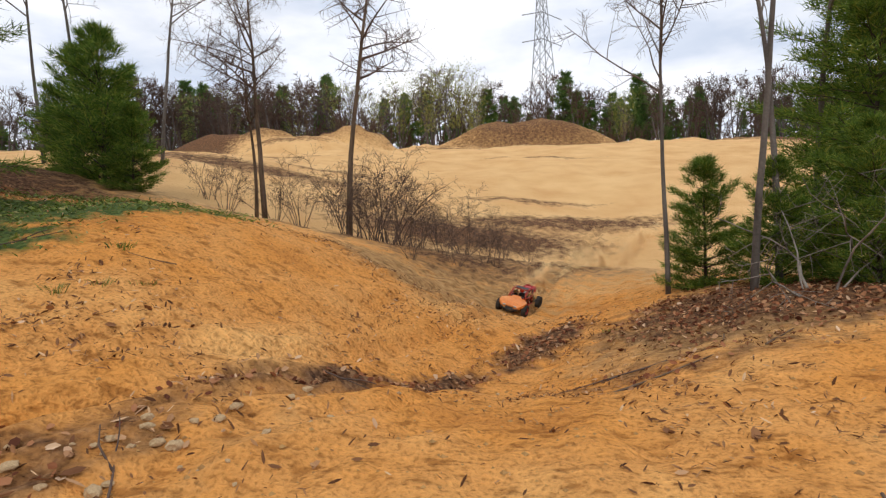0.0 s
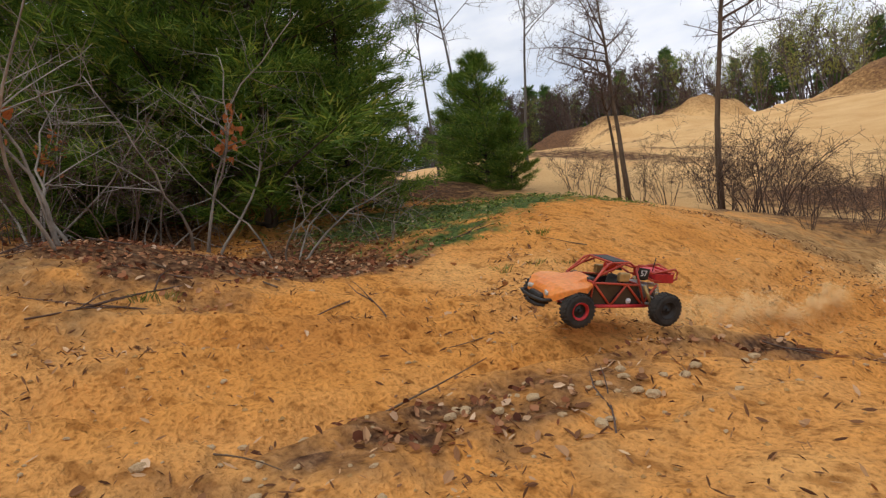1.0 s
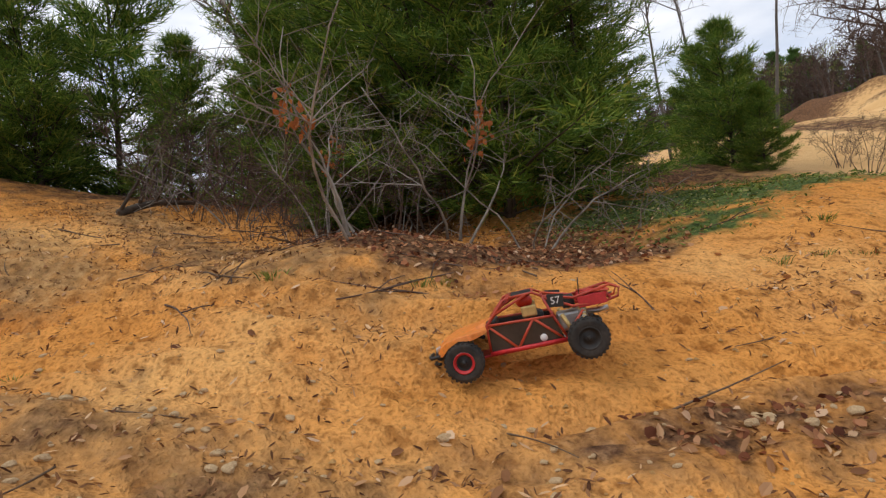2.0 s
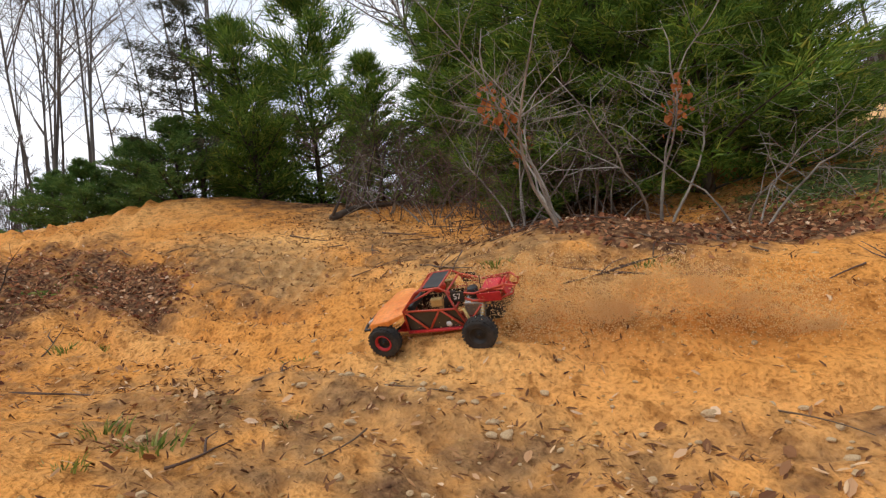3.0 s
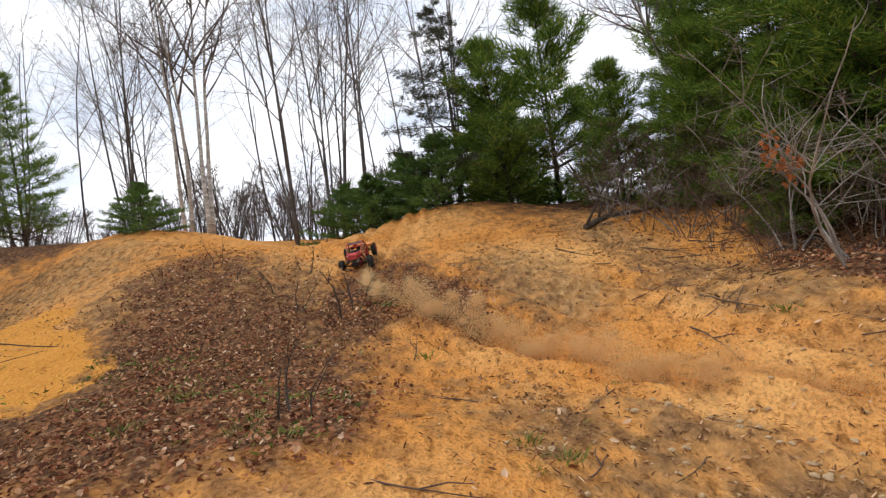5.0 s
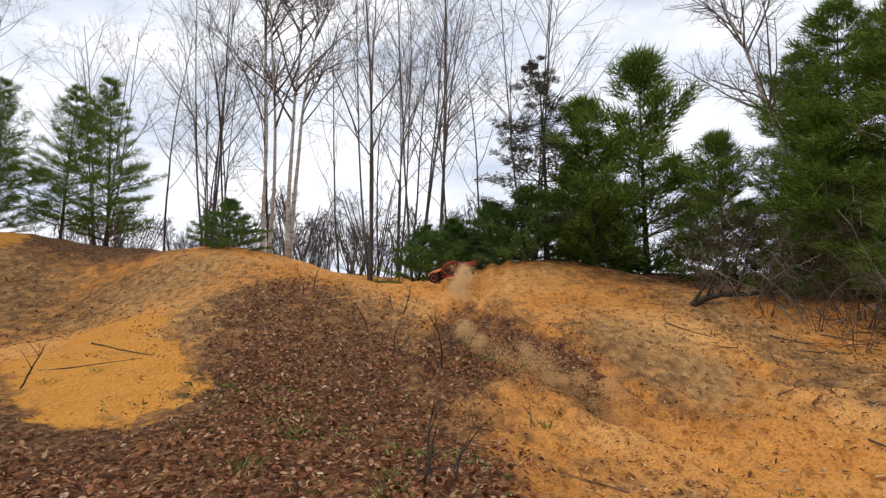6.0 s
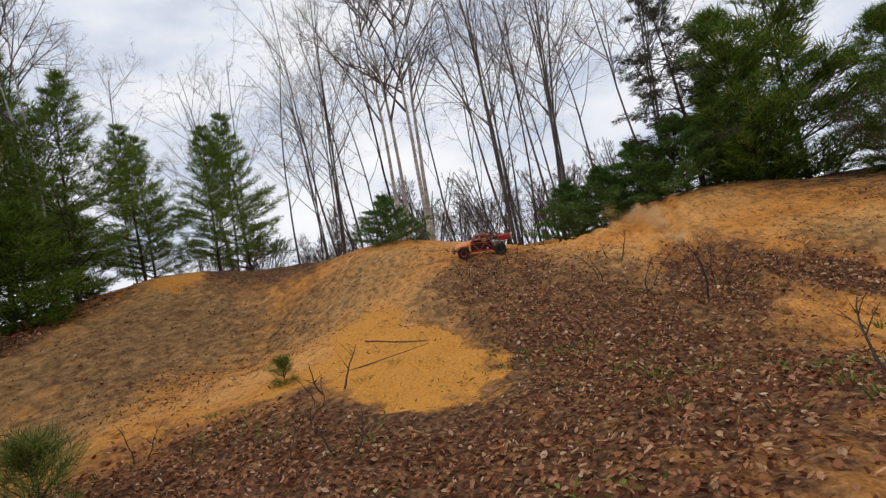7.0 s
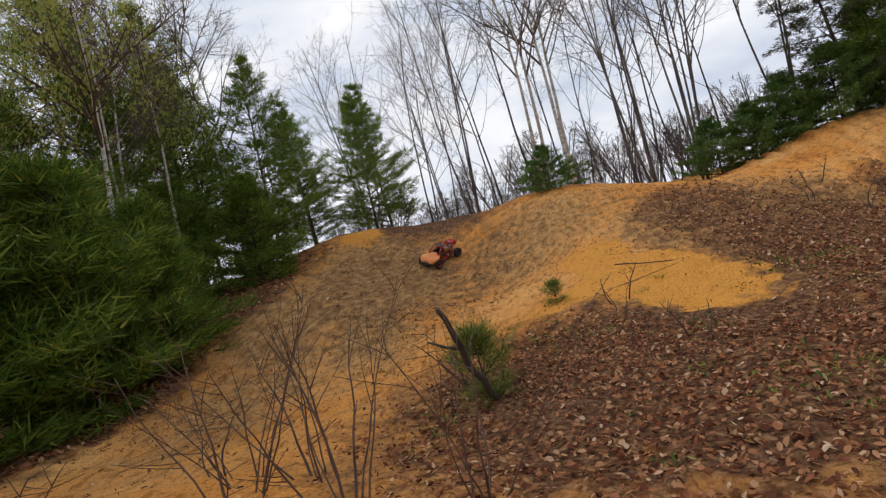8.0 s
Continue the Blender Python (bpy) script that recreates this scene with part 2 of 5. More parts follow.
def box_bm(sx, sy, sz, at=(0, 0, 0), bevel=0.006, turn=(0, 0, 0)):
    bm = bmesh.new()
    bmesh.ops.create_cube(bm, size=1)
    bmesh.ops.scale(bm, vec=(sx, sy, sz), verts=bm.verts)
    if bevel:
        bmesh.ops.bevel(bm, geom=bm.edges[:], offset=bevel, segments=2, affect="EDGES", profile=0.5)
    bmesh.ops.transform(bm, matrix=pose(*at, *turn), verts=bm.verts)
    return bm


def lathe_bm(profile, n=28, axis_turn=(90, 0, 0), at=(0, 0, 0)):
    """Turns (radius, height) rows round an axis."""
    bm = bmesh.new()
    rings = []
    for r, h in profile:
        rings.append([bm.verts.new((r * math.cos(2 * math.pi * k / n), r * math.sin(2 * math.pi * k / n), h)) for k in range(n)])
    for a, b in zip(rings, rings[1:]):
        for k in range(n):
            f = bm.faces.new((a[k], a[(k + 1) % n], b[(k + 1) % n], b[k]))
            f.smooth = True
    bmesh.ops.recalc_face_normals(bm, faces=bm.faces)
    bmesh.ops.transform(bm, matrix=pose(*at, *axis_turn), verts=bm.verts)
    return bm


# ---- the lie of the land ----
SWELLS = [(-0.1, 2.2, -0.28), (-10.0, -15.0, 0.48), (5.7, 16.0, -0.2), (-13.0, 4.0, 0.1), (2.0, -11.0, 1.25), (-7.4, -4.9, -0.16), (-3.0, 13.0, 0.44), (-14.0, -9.0, 0.29), (4.0, 8.0, -0.1), (0.0, -4.2, 0.36), (-14.0, -3.0, 0.12), (-6.0, 8.0, 0.52), (-3.4, -9.6, -0.07), (-5.2, 0.0, -0.66), (5.0, 3.0, 0.3), (5.0, -7.0, -0.06), (-0.7, 6.9, 0.47), (4.0, -2.0, -0.4), (-8.7, -9.1, 0.49), (-9.0, 4.0, -0.28)]
HUMPS = [(-4.0, 1.3, 0.72), (-6.0, 8.0, -0.53), (-6.9, -8.1, -0.67), (0.9, 7.9, -0.78), (-2.6, -2.2, 0.36), (-2.5, 4.9, 0.41), (-0.1, 4.4, -0.55), (-8.7, -9.1, -0.57), (-0.6, -0.5, -0.24), (7.0, 13.0, 0.46), (-10.8, -1.6, 0.3), (-9.9, -6.8, 0.2), (-5.5, -11.8, 0.41), (-6.4, 0.1, 0.19), (-2.9, -11.5, 0.39), (-10.5, -4.2, -0.25), (-12.5, -4.2, -0.3), (0.8, 5.8, -0.3), (-2.9, 0.9, -0.06), (-9.5, -11.0, 0.3), (-1.3, 2.75, 0.16)]


def land(x, y):
    """The smooth height of the ground; takes numbers or arrays."""
    x, y = np.asarray(x, float), np.asarray(y, float)
    n = np.clip(y - 12, 0, None)
    bank = 1 - np.clip((y - 14) / 14, 0, 1) ** 1.3
    z = 0.7 + 2.3 * bank / (1 + np.exp(np.clip((x + 5.5) / 1.6, -40, 40))) + 13.5 * (1 - np.exp(-n / 38))
    for cx, cy, h in SWELLS:
        z = z + h * np.exp(-((x - cx) ** 2 + (y - cy) ** 2) / (2 * 2.8**2))
    for cx, cy, h in HUMPS:
        z = z + h * np.exp(-((x - cx) ** 2 + (y - cy) ** 2) / (2 * 1.15**2))
    # the spoil heap and the bluff at the far side of the pit
    z = z + 1.8 * np.exp(-(((x - 6.3) / 6.0) ** 2 + ((y - 45) / 2.6) ** 2) ** 3)
    z = z + (1.7 + 0.15 * np.sin(x * 2.3)) * np.exp(-(((x + 7.6) / 3.2) ** 2 + ((y - 47) / 4.2) ** 2) ** 3) + 1.3 * np.exp(-(((x + 15.2) / 4) ** 2 + ((y - 42) / 2.6) ** 2) ** 2)
    z = z + 1.1 * np.exp(-(((x + 10.5) / 3.5) ** 2 + ((y - 40) / 2.5) ** 2) ** 2)
    return z


def relief(x, y):
    """Clods, footprints and ruts on top of the land."""
    if y > 16:
        k = 1 + 2.2 * max(0.0, min(1.0, (y - 38) / 4))
        return 0.16 * k * noise.noise((x * 0.35, y * 0.35, 2.2)) + 0.08 * k * noise.noise((x * 0.9, y * 0.9, 8.2)) + 0.05 * noise.noise((x * 2.1, y * 2.1, 4.2))
    r = 0.055 * noise.noise((x * 0.9, y * 0.9, 3.1)) + 0.030 * noise.noise((x * 2.7, y * 2.7, 7.7))
    near = max(0.0, min(1.0, (14 - abs(x + 4)) / 4)) * max(0.0, min(1.0, (14 - abs(y)) / 4))
    if near:
        r += near * (0.026 * noise.noise((x * 5, y * 5, 1.3)) + 0.016 * noise.noise((x * 13, y * 13, 5.3)))
    return r


GRID = {}


def ground_z(x, y):
    """The height of the ground sheet: between its own grid points near by, from the formula far off."""
    if GRID and -10.4 < x < 3.4 and -10.4 < y < 7.4:
        u, v = (x + 10.5) / 0.055 + GRID["i"], (y + 10.5) / 0.055 + GRID["j"]
        i, j = int(u), int(v)
        u, v, z = u - i, v - j, GRID["z"]
        return (z[j][i] * (1 - u) + z[j][i + 1] * u) * (1 - v) + (z[j + 1][i] * (1 - u) + z[j + 1][i + 1] * u) * v
    return float(land(x, y)) + relief(x, y)


def ground_normal(x, y, e=0.12):
    return Vector((-(ground_z(x + e, y) - ground_z(x - e, y)), -(ground_z(x, y + e) - ground_z(x, y - e)), 2 * e)).normalized()


# where leaves, moss and clean sand lie: centre, half sizes, turn in degrees, strength
HUMUS = [(-3.7, 2.5, 0.45, 1.35, 0, 1), (-4.5, 1.6, 1.1, 0.5, 0, 1), (-3.5, -2.75, 1.3, 0.55, 8, 0.95), (-6.2, -1.75, 1.0, 0.45, 20, 0.9), (-4.4, -3.9, 3.0, 1.7, 10, 0.86), (-2.6, -5.6, 2.2, 2.3, 0, 1), (-6.4, -2.6, 1.7, 0.7, -15, 0.8), (-7.0, 3.1, 3.2, 0.9, -28, 1), (-4.2, 3.3, 1.0, 0.5, -40, 0.9), (-4.7, 1.8, 1.6, 0.35, -8, 0.95), (-3.45, 2.75, 1.1, 0.35, 75, 0.95), (-7.5, -9.0, 4.0, 2.0, -10, 0.46), (-6.2, -1.2, 1.6, 0.6, 20, 0.5), (-2.7, -0.5, 1.9, 0.7, 45, 0.5), (1.6, 3.6, 1.5, 0.6, 20, 0.5), (-5.6, 0.6, 2.2, 0.5, 5, 0.48),
         (-0.4, 3.6, 1.7, 0.22, 56, 0.8), (-1.65, 1.5, 1.1, 0.26, 57, 0.7), (0.85, 5.3, 1.0, 0.28, 55, 0.85), (-3.0, -10.9, 1.8, 0.45, 10, 0.95), (-5.9, -11.3, 1.2, 0.6, 0, 0.9), (2.9, 4.9, 1.6, 1.2, 10, 0.9), (-10.5, -10.5, 1.5, 3.0, 0, 0.9), (-5.5, -12.6, 4.0, 1.4, -10, 1),
         (-12.5, 1.5, 4.0, 3.5, 0, 0.9), (-0.5, 10.5, 4.5, 1.6, 0, 0.75), (-7.0, -4.9, 1.6, 1.0, 0, 0.7), (-9, 8, 4, 4, 0, 1), (3.5, -7.5, 2.5, 2.5, 0, 0.8),
         (6.3, 44.0, 6.2, 2.8, 0, 0.72), (-15.2, 42, 4.6, 2.6, 0, 0.8), (3.2, 15.2, 3.4, 0.8, 6, 0.8), (0.4, 13.4, 3.2, 1.2, 0, 0.85), (2.2, 17.4, 2.6, 0.35, 4, 0.7), (4.4, 27.5, 3.0, 0.3, -3, 0.75), (-5.4, 21.5, 5, 0.4, -4, 0.7), (-9, 33, 5, 0.6, -6, 0.7), (3, 40.3, 9, 0.35, 2, 0.8), (-7, 18, 5, 1.2, 0, 0.75), (-7.6, 48.5, 4, 2.4, 0, 0.9), (-9.4, 45.6, 0.8, 0.6, 0, 0.9), (-5.9, 45.9, 0.7, 0.9, 0, 0.9), (-10.5, 38.6, 3.0, 0.5, 10, 0.7)]
MOSS = [(-3.7, 5.2, 1.9, 0.9, 50, 1), (-4.9, 7.6, 1.9, 1.3, 20, 1), (-3.1, 4.0, 0.7, 0.4, 60, 0.7)]
DIRT = [(-3.6, -9.7, 2.0, 0.8, 5, 0.7), (-5.4, -10.3, 1.6, 0.8, 0, 0.9), (-5.6, -3.9, 2.4, 1.2, 10, 0.9), (-7.4, -9.7, 2.4, 1.3, 8, 0.95), (-8.0, -7.4, 1.5, 1.7, 0, 0.7), (-5.2, -9.1, 1.6, 0.6, 20, 0.8), (-0.5, 7.4, 1.1, 0.9, -30, 0.95), (0.3, 8.6, 1.3, 0.9, 0, 0.8), (-2.7, -0.6, 2.0, 0.8, 40, 0.6), (2.2, 4.5, 1.2, 0.9, 15, 0.95), (-6.4, -0.7, 1.6, 0.6, 20, 0.75), (-7.6, 0.5, 1.5, 0.45, 10, 0.7), (-5.0, 0.8, 2.0, 0.5, 5, 0.7), (-1.3, 1.5, 1.6, 0.45, 57, 0.35), (-6.8, -5.2, 1.2, 0.9, 0, 0.8), (6.3, 43.4, 6.8, 3.2, 0, 1), (-7.8, 45.5, 3.4, 2.4, 0, 0.8), (-12.5, 40.5, 4.5, 1.2, -8, 0.8), (-2.5, 41.0, 3.0, 0.5, 5, 0.7)]
GOLD = [(-4.9, -5.6, 1.15, 0.68, 38, 1), (-5.0, -6.5, 0.75, 0.3, -50, 0.9), (-6.1, -6.3, 0.6, 0.45, 20, 1), (-9.3, -10.7, 0.8, 0.45, 10, 0.9)]


def zone_weight(rows, x, y):
    w = np.zeros_like(np.asarray(x, float))
    for cx, cy, a, b, turn, s in rows:
        c, q = math.cos(radians(turn)), math.sin(radians(turn))
        u, v = (x - cx) * c + (y - cy) * q, -(x - cx) * q + (y - cy) * c
        w = np.maximum(w, s * np.clip(1.5 - np.sqrt((u / a) ** 2 + (v / b) ** 2), 0, 1) ** 0.85 * 0.75)
    return w


def spaced(lo, hi, step, reach, grow=1.16, mid_step=0.6, mid_lo=-40, mid_hi=40):
    """Grid lines: even between lo and hi, wider out to reach, but no wider than mid_step in the middle ground."""
    mid = list(np.arange(lo, hi + step / 2, step))
    a, b = [], []
    x, s = lo, step
    while x > -reach:
        s = s * grow if x < mid_lo else min(s * grow, mid_step)
        x -= s
        a.append(x)
    y, s = hi, step
    while y < reach:
        s = s * grow if y > mid_hi else min(s * grow, mid_step)
        y += s
        b.append(y)
    return np.array(a[::-1] + mid + b)


TRACK = [(3.2, 13.0), (1.0, 8.4), (-0.45, 5.2), (-1.1, 3.9), (-1.9, 2.1), (-2.8, 1.07), (-3.9, -0.2), (-5.0, -0.9), (-6.4, -2.2), (-7.4, -2.7), (-9.1, -2.7)]


def ruts(x, y):
    """Tyre grooves and thrown-up edges along the track, in several overlapping passes."""
    out = np.zeros_like(x)
    for k, (off, half, depth) in enumerate(((0.0, 0.19, 0.042), (0.42, 0.16, 0.032), (-0.5, 0.18, 0.028), (0.85, 0.15, 0.022), (-0.95, 0.17, 0.018))):
        best = np.full_like(x, 9.0)
        for (ax, ay), (bx, by) in zip(TRACK, TRACK[1:]):
            dx, dy = bx - ax, by - ay
            ln = math.hypot(dx, dy)
            u = np.clip(((x - ax) * dx + (y - ay) * dy) / ln**2, 0, 1)
            side = ((x - ax) * -dy + (y - ay) * dx) / ln + off * (1 + 0.25 * np.sin(0.9 * (ax + u * dx) + k * 2))
            gap = np.hypot(x - ax - u * dx, y - ay - u * dy)
            side = np.where(gap > 2, 9.0, side)
            best = np.where(abs(side) < abs(best), side, best)
        for s in (-half, half):
            d = best - s
            out += -depth * np.exp(-((d / 0.065) ** 2)) + depth * 0.7 * np.exp(-(((abs(d) - 0.13) / 0.05) ** 2))
    return out


def build_ground():
    xs, ys = spaced(-10.5, 3.5, 0.055, 900, 1.13, 0.5, -30, 30), spaced(-10.5, 7.5, 0.055, 900, 1.13, 0.4, -16, 62)
    gx, gy = np.meshgrid(xs, ys)
    gz = land(gx, gy)
    fx, fy = gx.ravel(), gy.ravel()
    rel = np.array([relief(a, b) if abs(a) < 120 and abs(b) < 120 else 0.0 for a, b in zip(fx, fy)])
    rel = rel + ruts(fx, fy)
    verts = np.stack([fx, fy, gz.ravel() + rel], -1)
    nx, ny = len(xs), len(ys)
    GRID.update(z=verts[:, 2].reshape(ny, nx).tolist(), i=int(np.argmin(abs(xs + 10.5))), j=int(np.argmin(abs(ys + 10.5))))
    idx = np.arange(nx * ny).reshape(ny, nx)
    faces = np.stack([idx[:-1, :-1], idx[:-1, 1:], idx[1:, 1:], idx[1:, :-1]], -1).reshape(-1, 4)
    me = bpy.data.meshes.new("ground")
    me.from_pydata(verts.tolist(), [], faces.tolist())
    me.polygons.foreach_set("use_smooth", np.ones(len(faces), bool))
    me.materials.append(M_GROUND)
    pale = np.clip((fy - 6.0) / 7, 0, 1) * np.clip((fx + 14 + np.clip(fy - 13, 0, 22)) / 6, 0, 1) * np.clip((70 - fy) / 20, 0, 1)
    far = np.clip((fy - 60) / 15, 0, 1) + np.clip((-12.5 - fx) / 3, 0, 1) + np.clip((fx - 16) / 8, 0, 1) + np.clip((-12 - fy) / 3, 0, 1)
    for name, w in (("pale", pale), ("humus", np.maximum(zone_weight(HUMUS, fx, fy), np.clip(far, 0, 1) * 0.7)), ("dirt", zone_weight(DIRT, fx, fy)), ("moss", zone_weight(MOSS, fx, fy)), ("gold", zone_weight(GOLD, fx, fy))):
        at = me.attributes.new(name, "FLOAT", "POINT")
        at.data.foreach_set("value", np.ascontiguousarray(w, dtype=np.float32))
    return tagged(new("ground", me), "orange-tan sandy ground with ruts, clods and leaf litter", "ground", kind="structure")


build_ground()


# ---- trees ----
def wander(rng, start, way, length, steps, bend, lift=0.0):
    """A crooked line from start along way."""
    pts, p, d = [Vector(start)], Vector(start), Vector(way).normalized()
    for _ in range(steps):
        d = (d + Vector((rng.uniform(-1, 1), rng.uniform(-1, 1), rng.uniform(-0.6, 0.6) + lift)) * bend).normalized()
        p = p + d * (length / steps)
        pts.append(p.copy())
    return pts


def tapered(n, r0, r1):
    return [r0 + (r1 - r0) * (i / max(n - 1, 1)) ** 0.8 for i in range(n)]


def sprout(rng, verts, faces, pts, length, r, level, count, spread, lift, sides=3, least=0.0022):
    """Side branches along a line, and theirs in turn."""
    for k in range(count):
        f = rng.uniform(0.25, 0.98)
        i = min(int(f * (len(pts) - 1)), len(pts) - 2)
        p = pts[i].lerp(pts[i + 1], f * (len(pts) - 1) - i)
        d = (pts[i + 1] - pts[i]).normalized()
        side = d.orthogonal()
        side.rotate(Matrix.Rotation(rng.uniform(0, 2 * math.pi), 3, d))
        way = (d * (1 - spread) + side.normalized() * spread).normalized()
        ln = length * rng.uniform(0.6, 1.1) * (1.15 - 0.6 * f)
        br = wander(rng, p, way, ln, 5 if level else 3, 0.16, lift)
        rr = max(r * rng.uniform(0.8, 1.1) * (1.15 - 0.6 * f), least)
        tube_into(verts, faces, br, tapered(len(br), rr, max(rr * 0.3, least * 0.7)), sides + (level > 1), cap=False)
        if level > 0:
            sprout(rng, verts, faces, br, ln * 0.5, rr * 0.55, level - 1, max(int(count * 0.75), 3), min(spread + 0.08, 0.75), lift, sides, least)


def bare_tree(seed, height, r, stems=1, fork=0.0, bark=None, twig=None, name="bare_tree", count=13, first=0.3, spread=0.5, lean=(0, 0), dense=2, least=0.0022, reach=0.30):
    rng = random.Random(seed)
    root = empty(name)
    tv, tf, bv, bf = [], [], [], []
    for s in range(stems):
        an = rng.uniform(0, 6.28)
        way = Vector((math.cos(an) * fork + lean[0], math.sin(an) * fork + lean[1], 1))
        h = height * rng.uniform(0.8, 1.0)
        pts = wander(rng, (math.cos(an) * r * (stems > 1), math.sin(an) * r * (stems > 1), -0.15), way, h, 12, 0.045, 0.03)
        tube_into(tv, tf, pts, tapered(len(pts), r * rng.uniform(0.75, 1), 0.008), 8)
        k = int(first * len(pts))
        sprout(rng, bv, bf, pts[k:], h * reach, r * 0.38, dense, count, spread, 0.09, 3, least)
    raw("trunk", tv, tf, bark or M_BARK_GREY, root, True)
    raw("crown", bv, bf, twig or M_TWIG, root, True)
    return root


def needles_into(rng, verts, faces, p, way, size, count, width, droop=0.0):
    for _ in range(count):
        d = (way + Vector((rng.uniform(-1, 1), rng.uniform(-1, 1), rng.uniform(-0.7, 0.9) - droop)) * 0.95).normalized()
        s = d.cross(Vector((rng.uniform(-1, 1), rng.uniform(-1, 1), rng.uniform(-1, 1))))
        if s.length < 1e-3:
            continue
        s = s.normalized() * width
        ln = size * rng.uniform(0.7, 1.2)
        b = len(verts)
        q = p + Vector((rng.uniform(-1, 1), rng.uniform(-1, 1), rng.uniform(-1, 1))) * size * 0.35
        verts.extend((q - s * 0.5, q + s * 0.5, q + d * ln))
        faces.append((b, b + 1, b + 2))


def conifer(seed, height, spread, name="pine_tree", whorls=16, limbs=6, tufts=7, needles=13, size=0.16, width=0.016, bare=0.08, mat=None, r=0.06, droop=0.0, rise=0.35, power=0.8, gaps=0.0, bark=None):
    """A needle tree: trunk, whorls of limbs, and sprays of needles on side twigs."""
    rng = random.Random(seed)
    root = empty(name)
    tv, tf, lv, lf, nv, nf = [], [], [], [], [], []
    pts = wander(rng, (0, 0, -0.15), (0, 0, 1), height + 0.15, 14, 0.02, 0.03)
    tube_into(tv, tf, pts, tapered(len(pts), r, 0.006), 8)
    for w in range(whorls):
        f = bare + (0.985 - bare) * (w + rng.uniform(-0.3, 0.3)) / (whorls - 1)
        f = min(max(f, bare), 0.985)
        i = min(int(f * 14), 13)
        p = pts[i].lerp(pts[i + 1], f * 14 - i)
        reach = spread * ((1 - f) ** power + 0.05) * rng.uniform(0.8, 1.1)
        if f < 0.22:
            reach *= 0.75 + f
        for k in range(limbs):
            if rng.random() < gaps:
                continue
            an = 2 * math.pi * (k + rng.uniform(-0.3, 0.3)) / limbs + w * 0.9
            ln = reach * rng.choice((0.45, 0.8, 0.9, 1.0, 1.1, 1.35)) * rng.uniform(0.9, 1.1)
            way = Vector((math.cos(an), math.sin(an), rise * (0.4 + f) - droop))
            limb = wander(rng, p, way, ln, 5, 0.1, 0.03 - droop * 0.05)
            tube_into(lv, lf, limb, tapered(len(limb), max(0.010 * ln + 0.004, 0.005), 0.003), 4, cap=False)
            n = max(3, int(tufts * (0.4 + ln / max(spread, 0.1))))
            for j in range(n):
                g = 0.22 + 0.78 * (j + rng.random()) / n
                m = min(int(g * 5), 4)
                q = limb[m].lerp(limb[m + 1], g * 5 - m)
                d = (limb[m + 1] - limb[m]).normalized()
                for side in (-1, 1):
                    sd = (d + d.cross(Vector((0, 0, 1))) * side * rng.uniform(0.5, 1.1) + Vector((0, 0, rng.uniform(-0.1, 0.35)))).normalized()
                    tw = ln * 0.26 * (1.25 - g) * rng.uniform(0.6, 1.2) + size * 0.3
                    for h in (0.45, 1.0):
                        needles_into(rng, nv, nf, q + sd * tw * h, sd, size, needles // 2, width, droop)
    raw("trunk", tv, tf, bark or M_BARK_DARK, root, True)
    tagged(raw("limb", lv, lf, M_BARK_DARK, root, True), kind="stuff")
    raw("crown", nv, nf, mat or M_PINE, root)
    return root


def stand(ob, x, y, turn=0, size=1.0, lean=(0, 0), sink=0.03):
    """The pose of a plant on the ground at x, y."""
    return pose(x, y, ground_z(x, y) - sink, lean[0], lean[1], turn) @ Matrix.Scale(size, 4)


def put_all(proto, rows, label="", category="", group=""):
    """Sets the first one, and copies of it for the other rows: x, y, turn, size, lean about x, lean about y."""
    tagged(proto, label, category, group)
    made = []
    for k, (x, y, turn, size, lx, ly) in enumerate(rows):
        ob = proto if k == 0 else copy_thing(proto, Matrix())
        ob.matrix_basis = stand(ob, x, y, turn, size, (lx, ly))
        made.append(ob)
    return made


# the thicket of white pines above the bank
pine_big = conifer(3, 5.6, 1.9, whorls=20, limbs=7, tufts=8, needles=19, size=0.19, width=0.017, bare=0.03, r=0.08, rise=0.4, power=0.65, gaps=0.06)
put_all(pine_big, [(-5.6, 4.1, 20, 1.0, 0, 0), (-5.1, 4.9, 140, 0.6, 2, 0), (-6.6, 3.6, 250, 1.05, 0, -2), (-7.9, 4.6, 70, 1.15, 0, 0), (-7.3, 5.7, 200, 1.1, 0, 0), (-9.3, 3.0, 310, 0.8, 0, 0), (-8.8, 6.2, 30, 1.1, 0, 0), (-7.6, 3.1, 190, 0.7, 0, 0), (-10.8, 3.6, 80, 0.75, 0, 0),
                   (4.55, 6.3, 160, 0.62, 0, 0), (6.2, 8.2, 260, 0.95, 0, 0), (5.3, 6.4, 20, 0.7, 0, 0)],
        "dense dark green white pine with low limbs", "pine tree", "pines of the thicket")
pine_mid = conifer(8, 2.7, 1.0, whorls=16, limbs=8, tufts=7, needles=15, size=0.17, width=0.014, bare=0.02, r=0.045, rise=0.6, power=0.55, gaps=0.24)
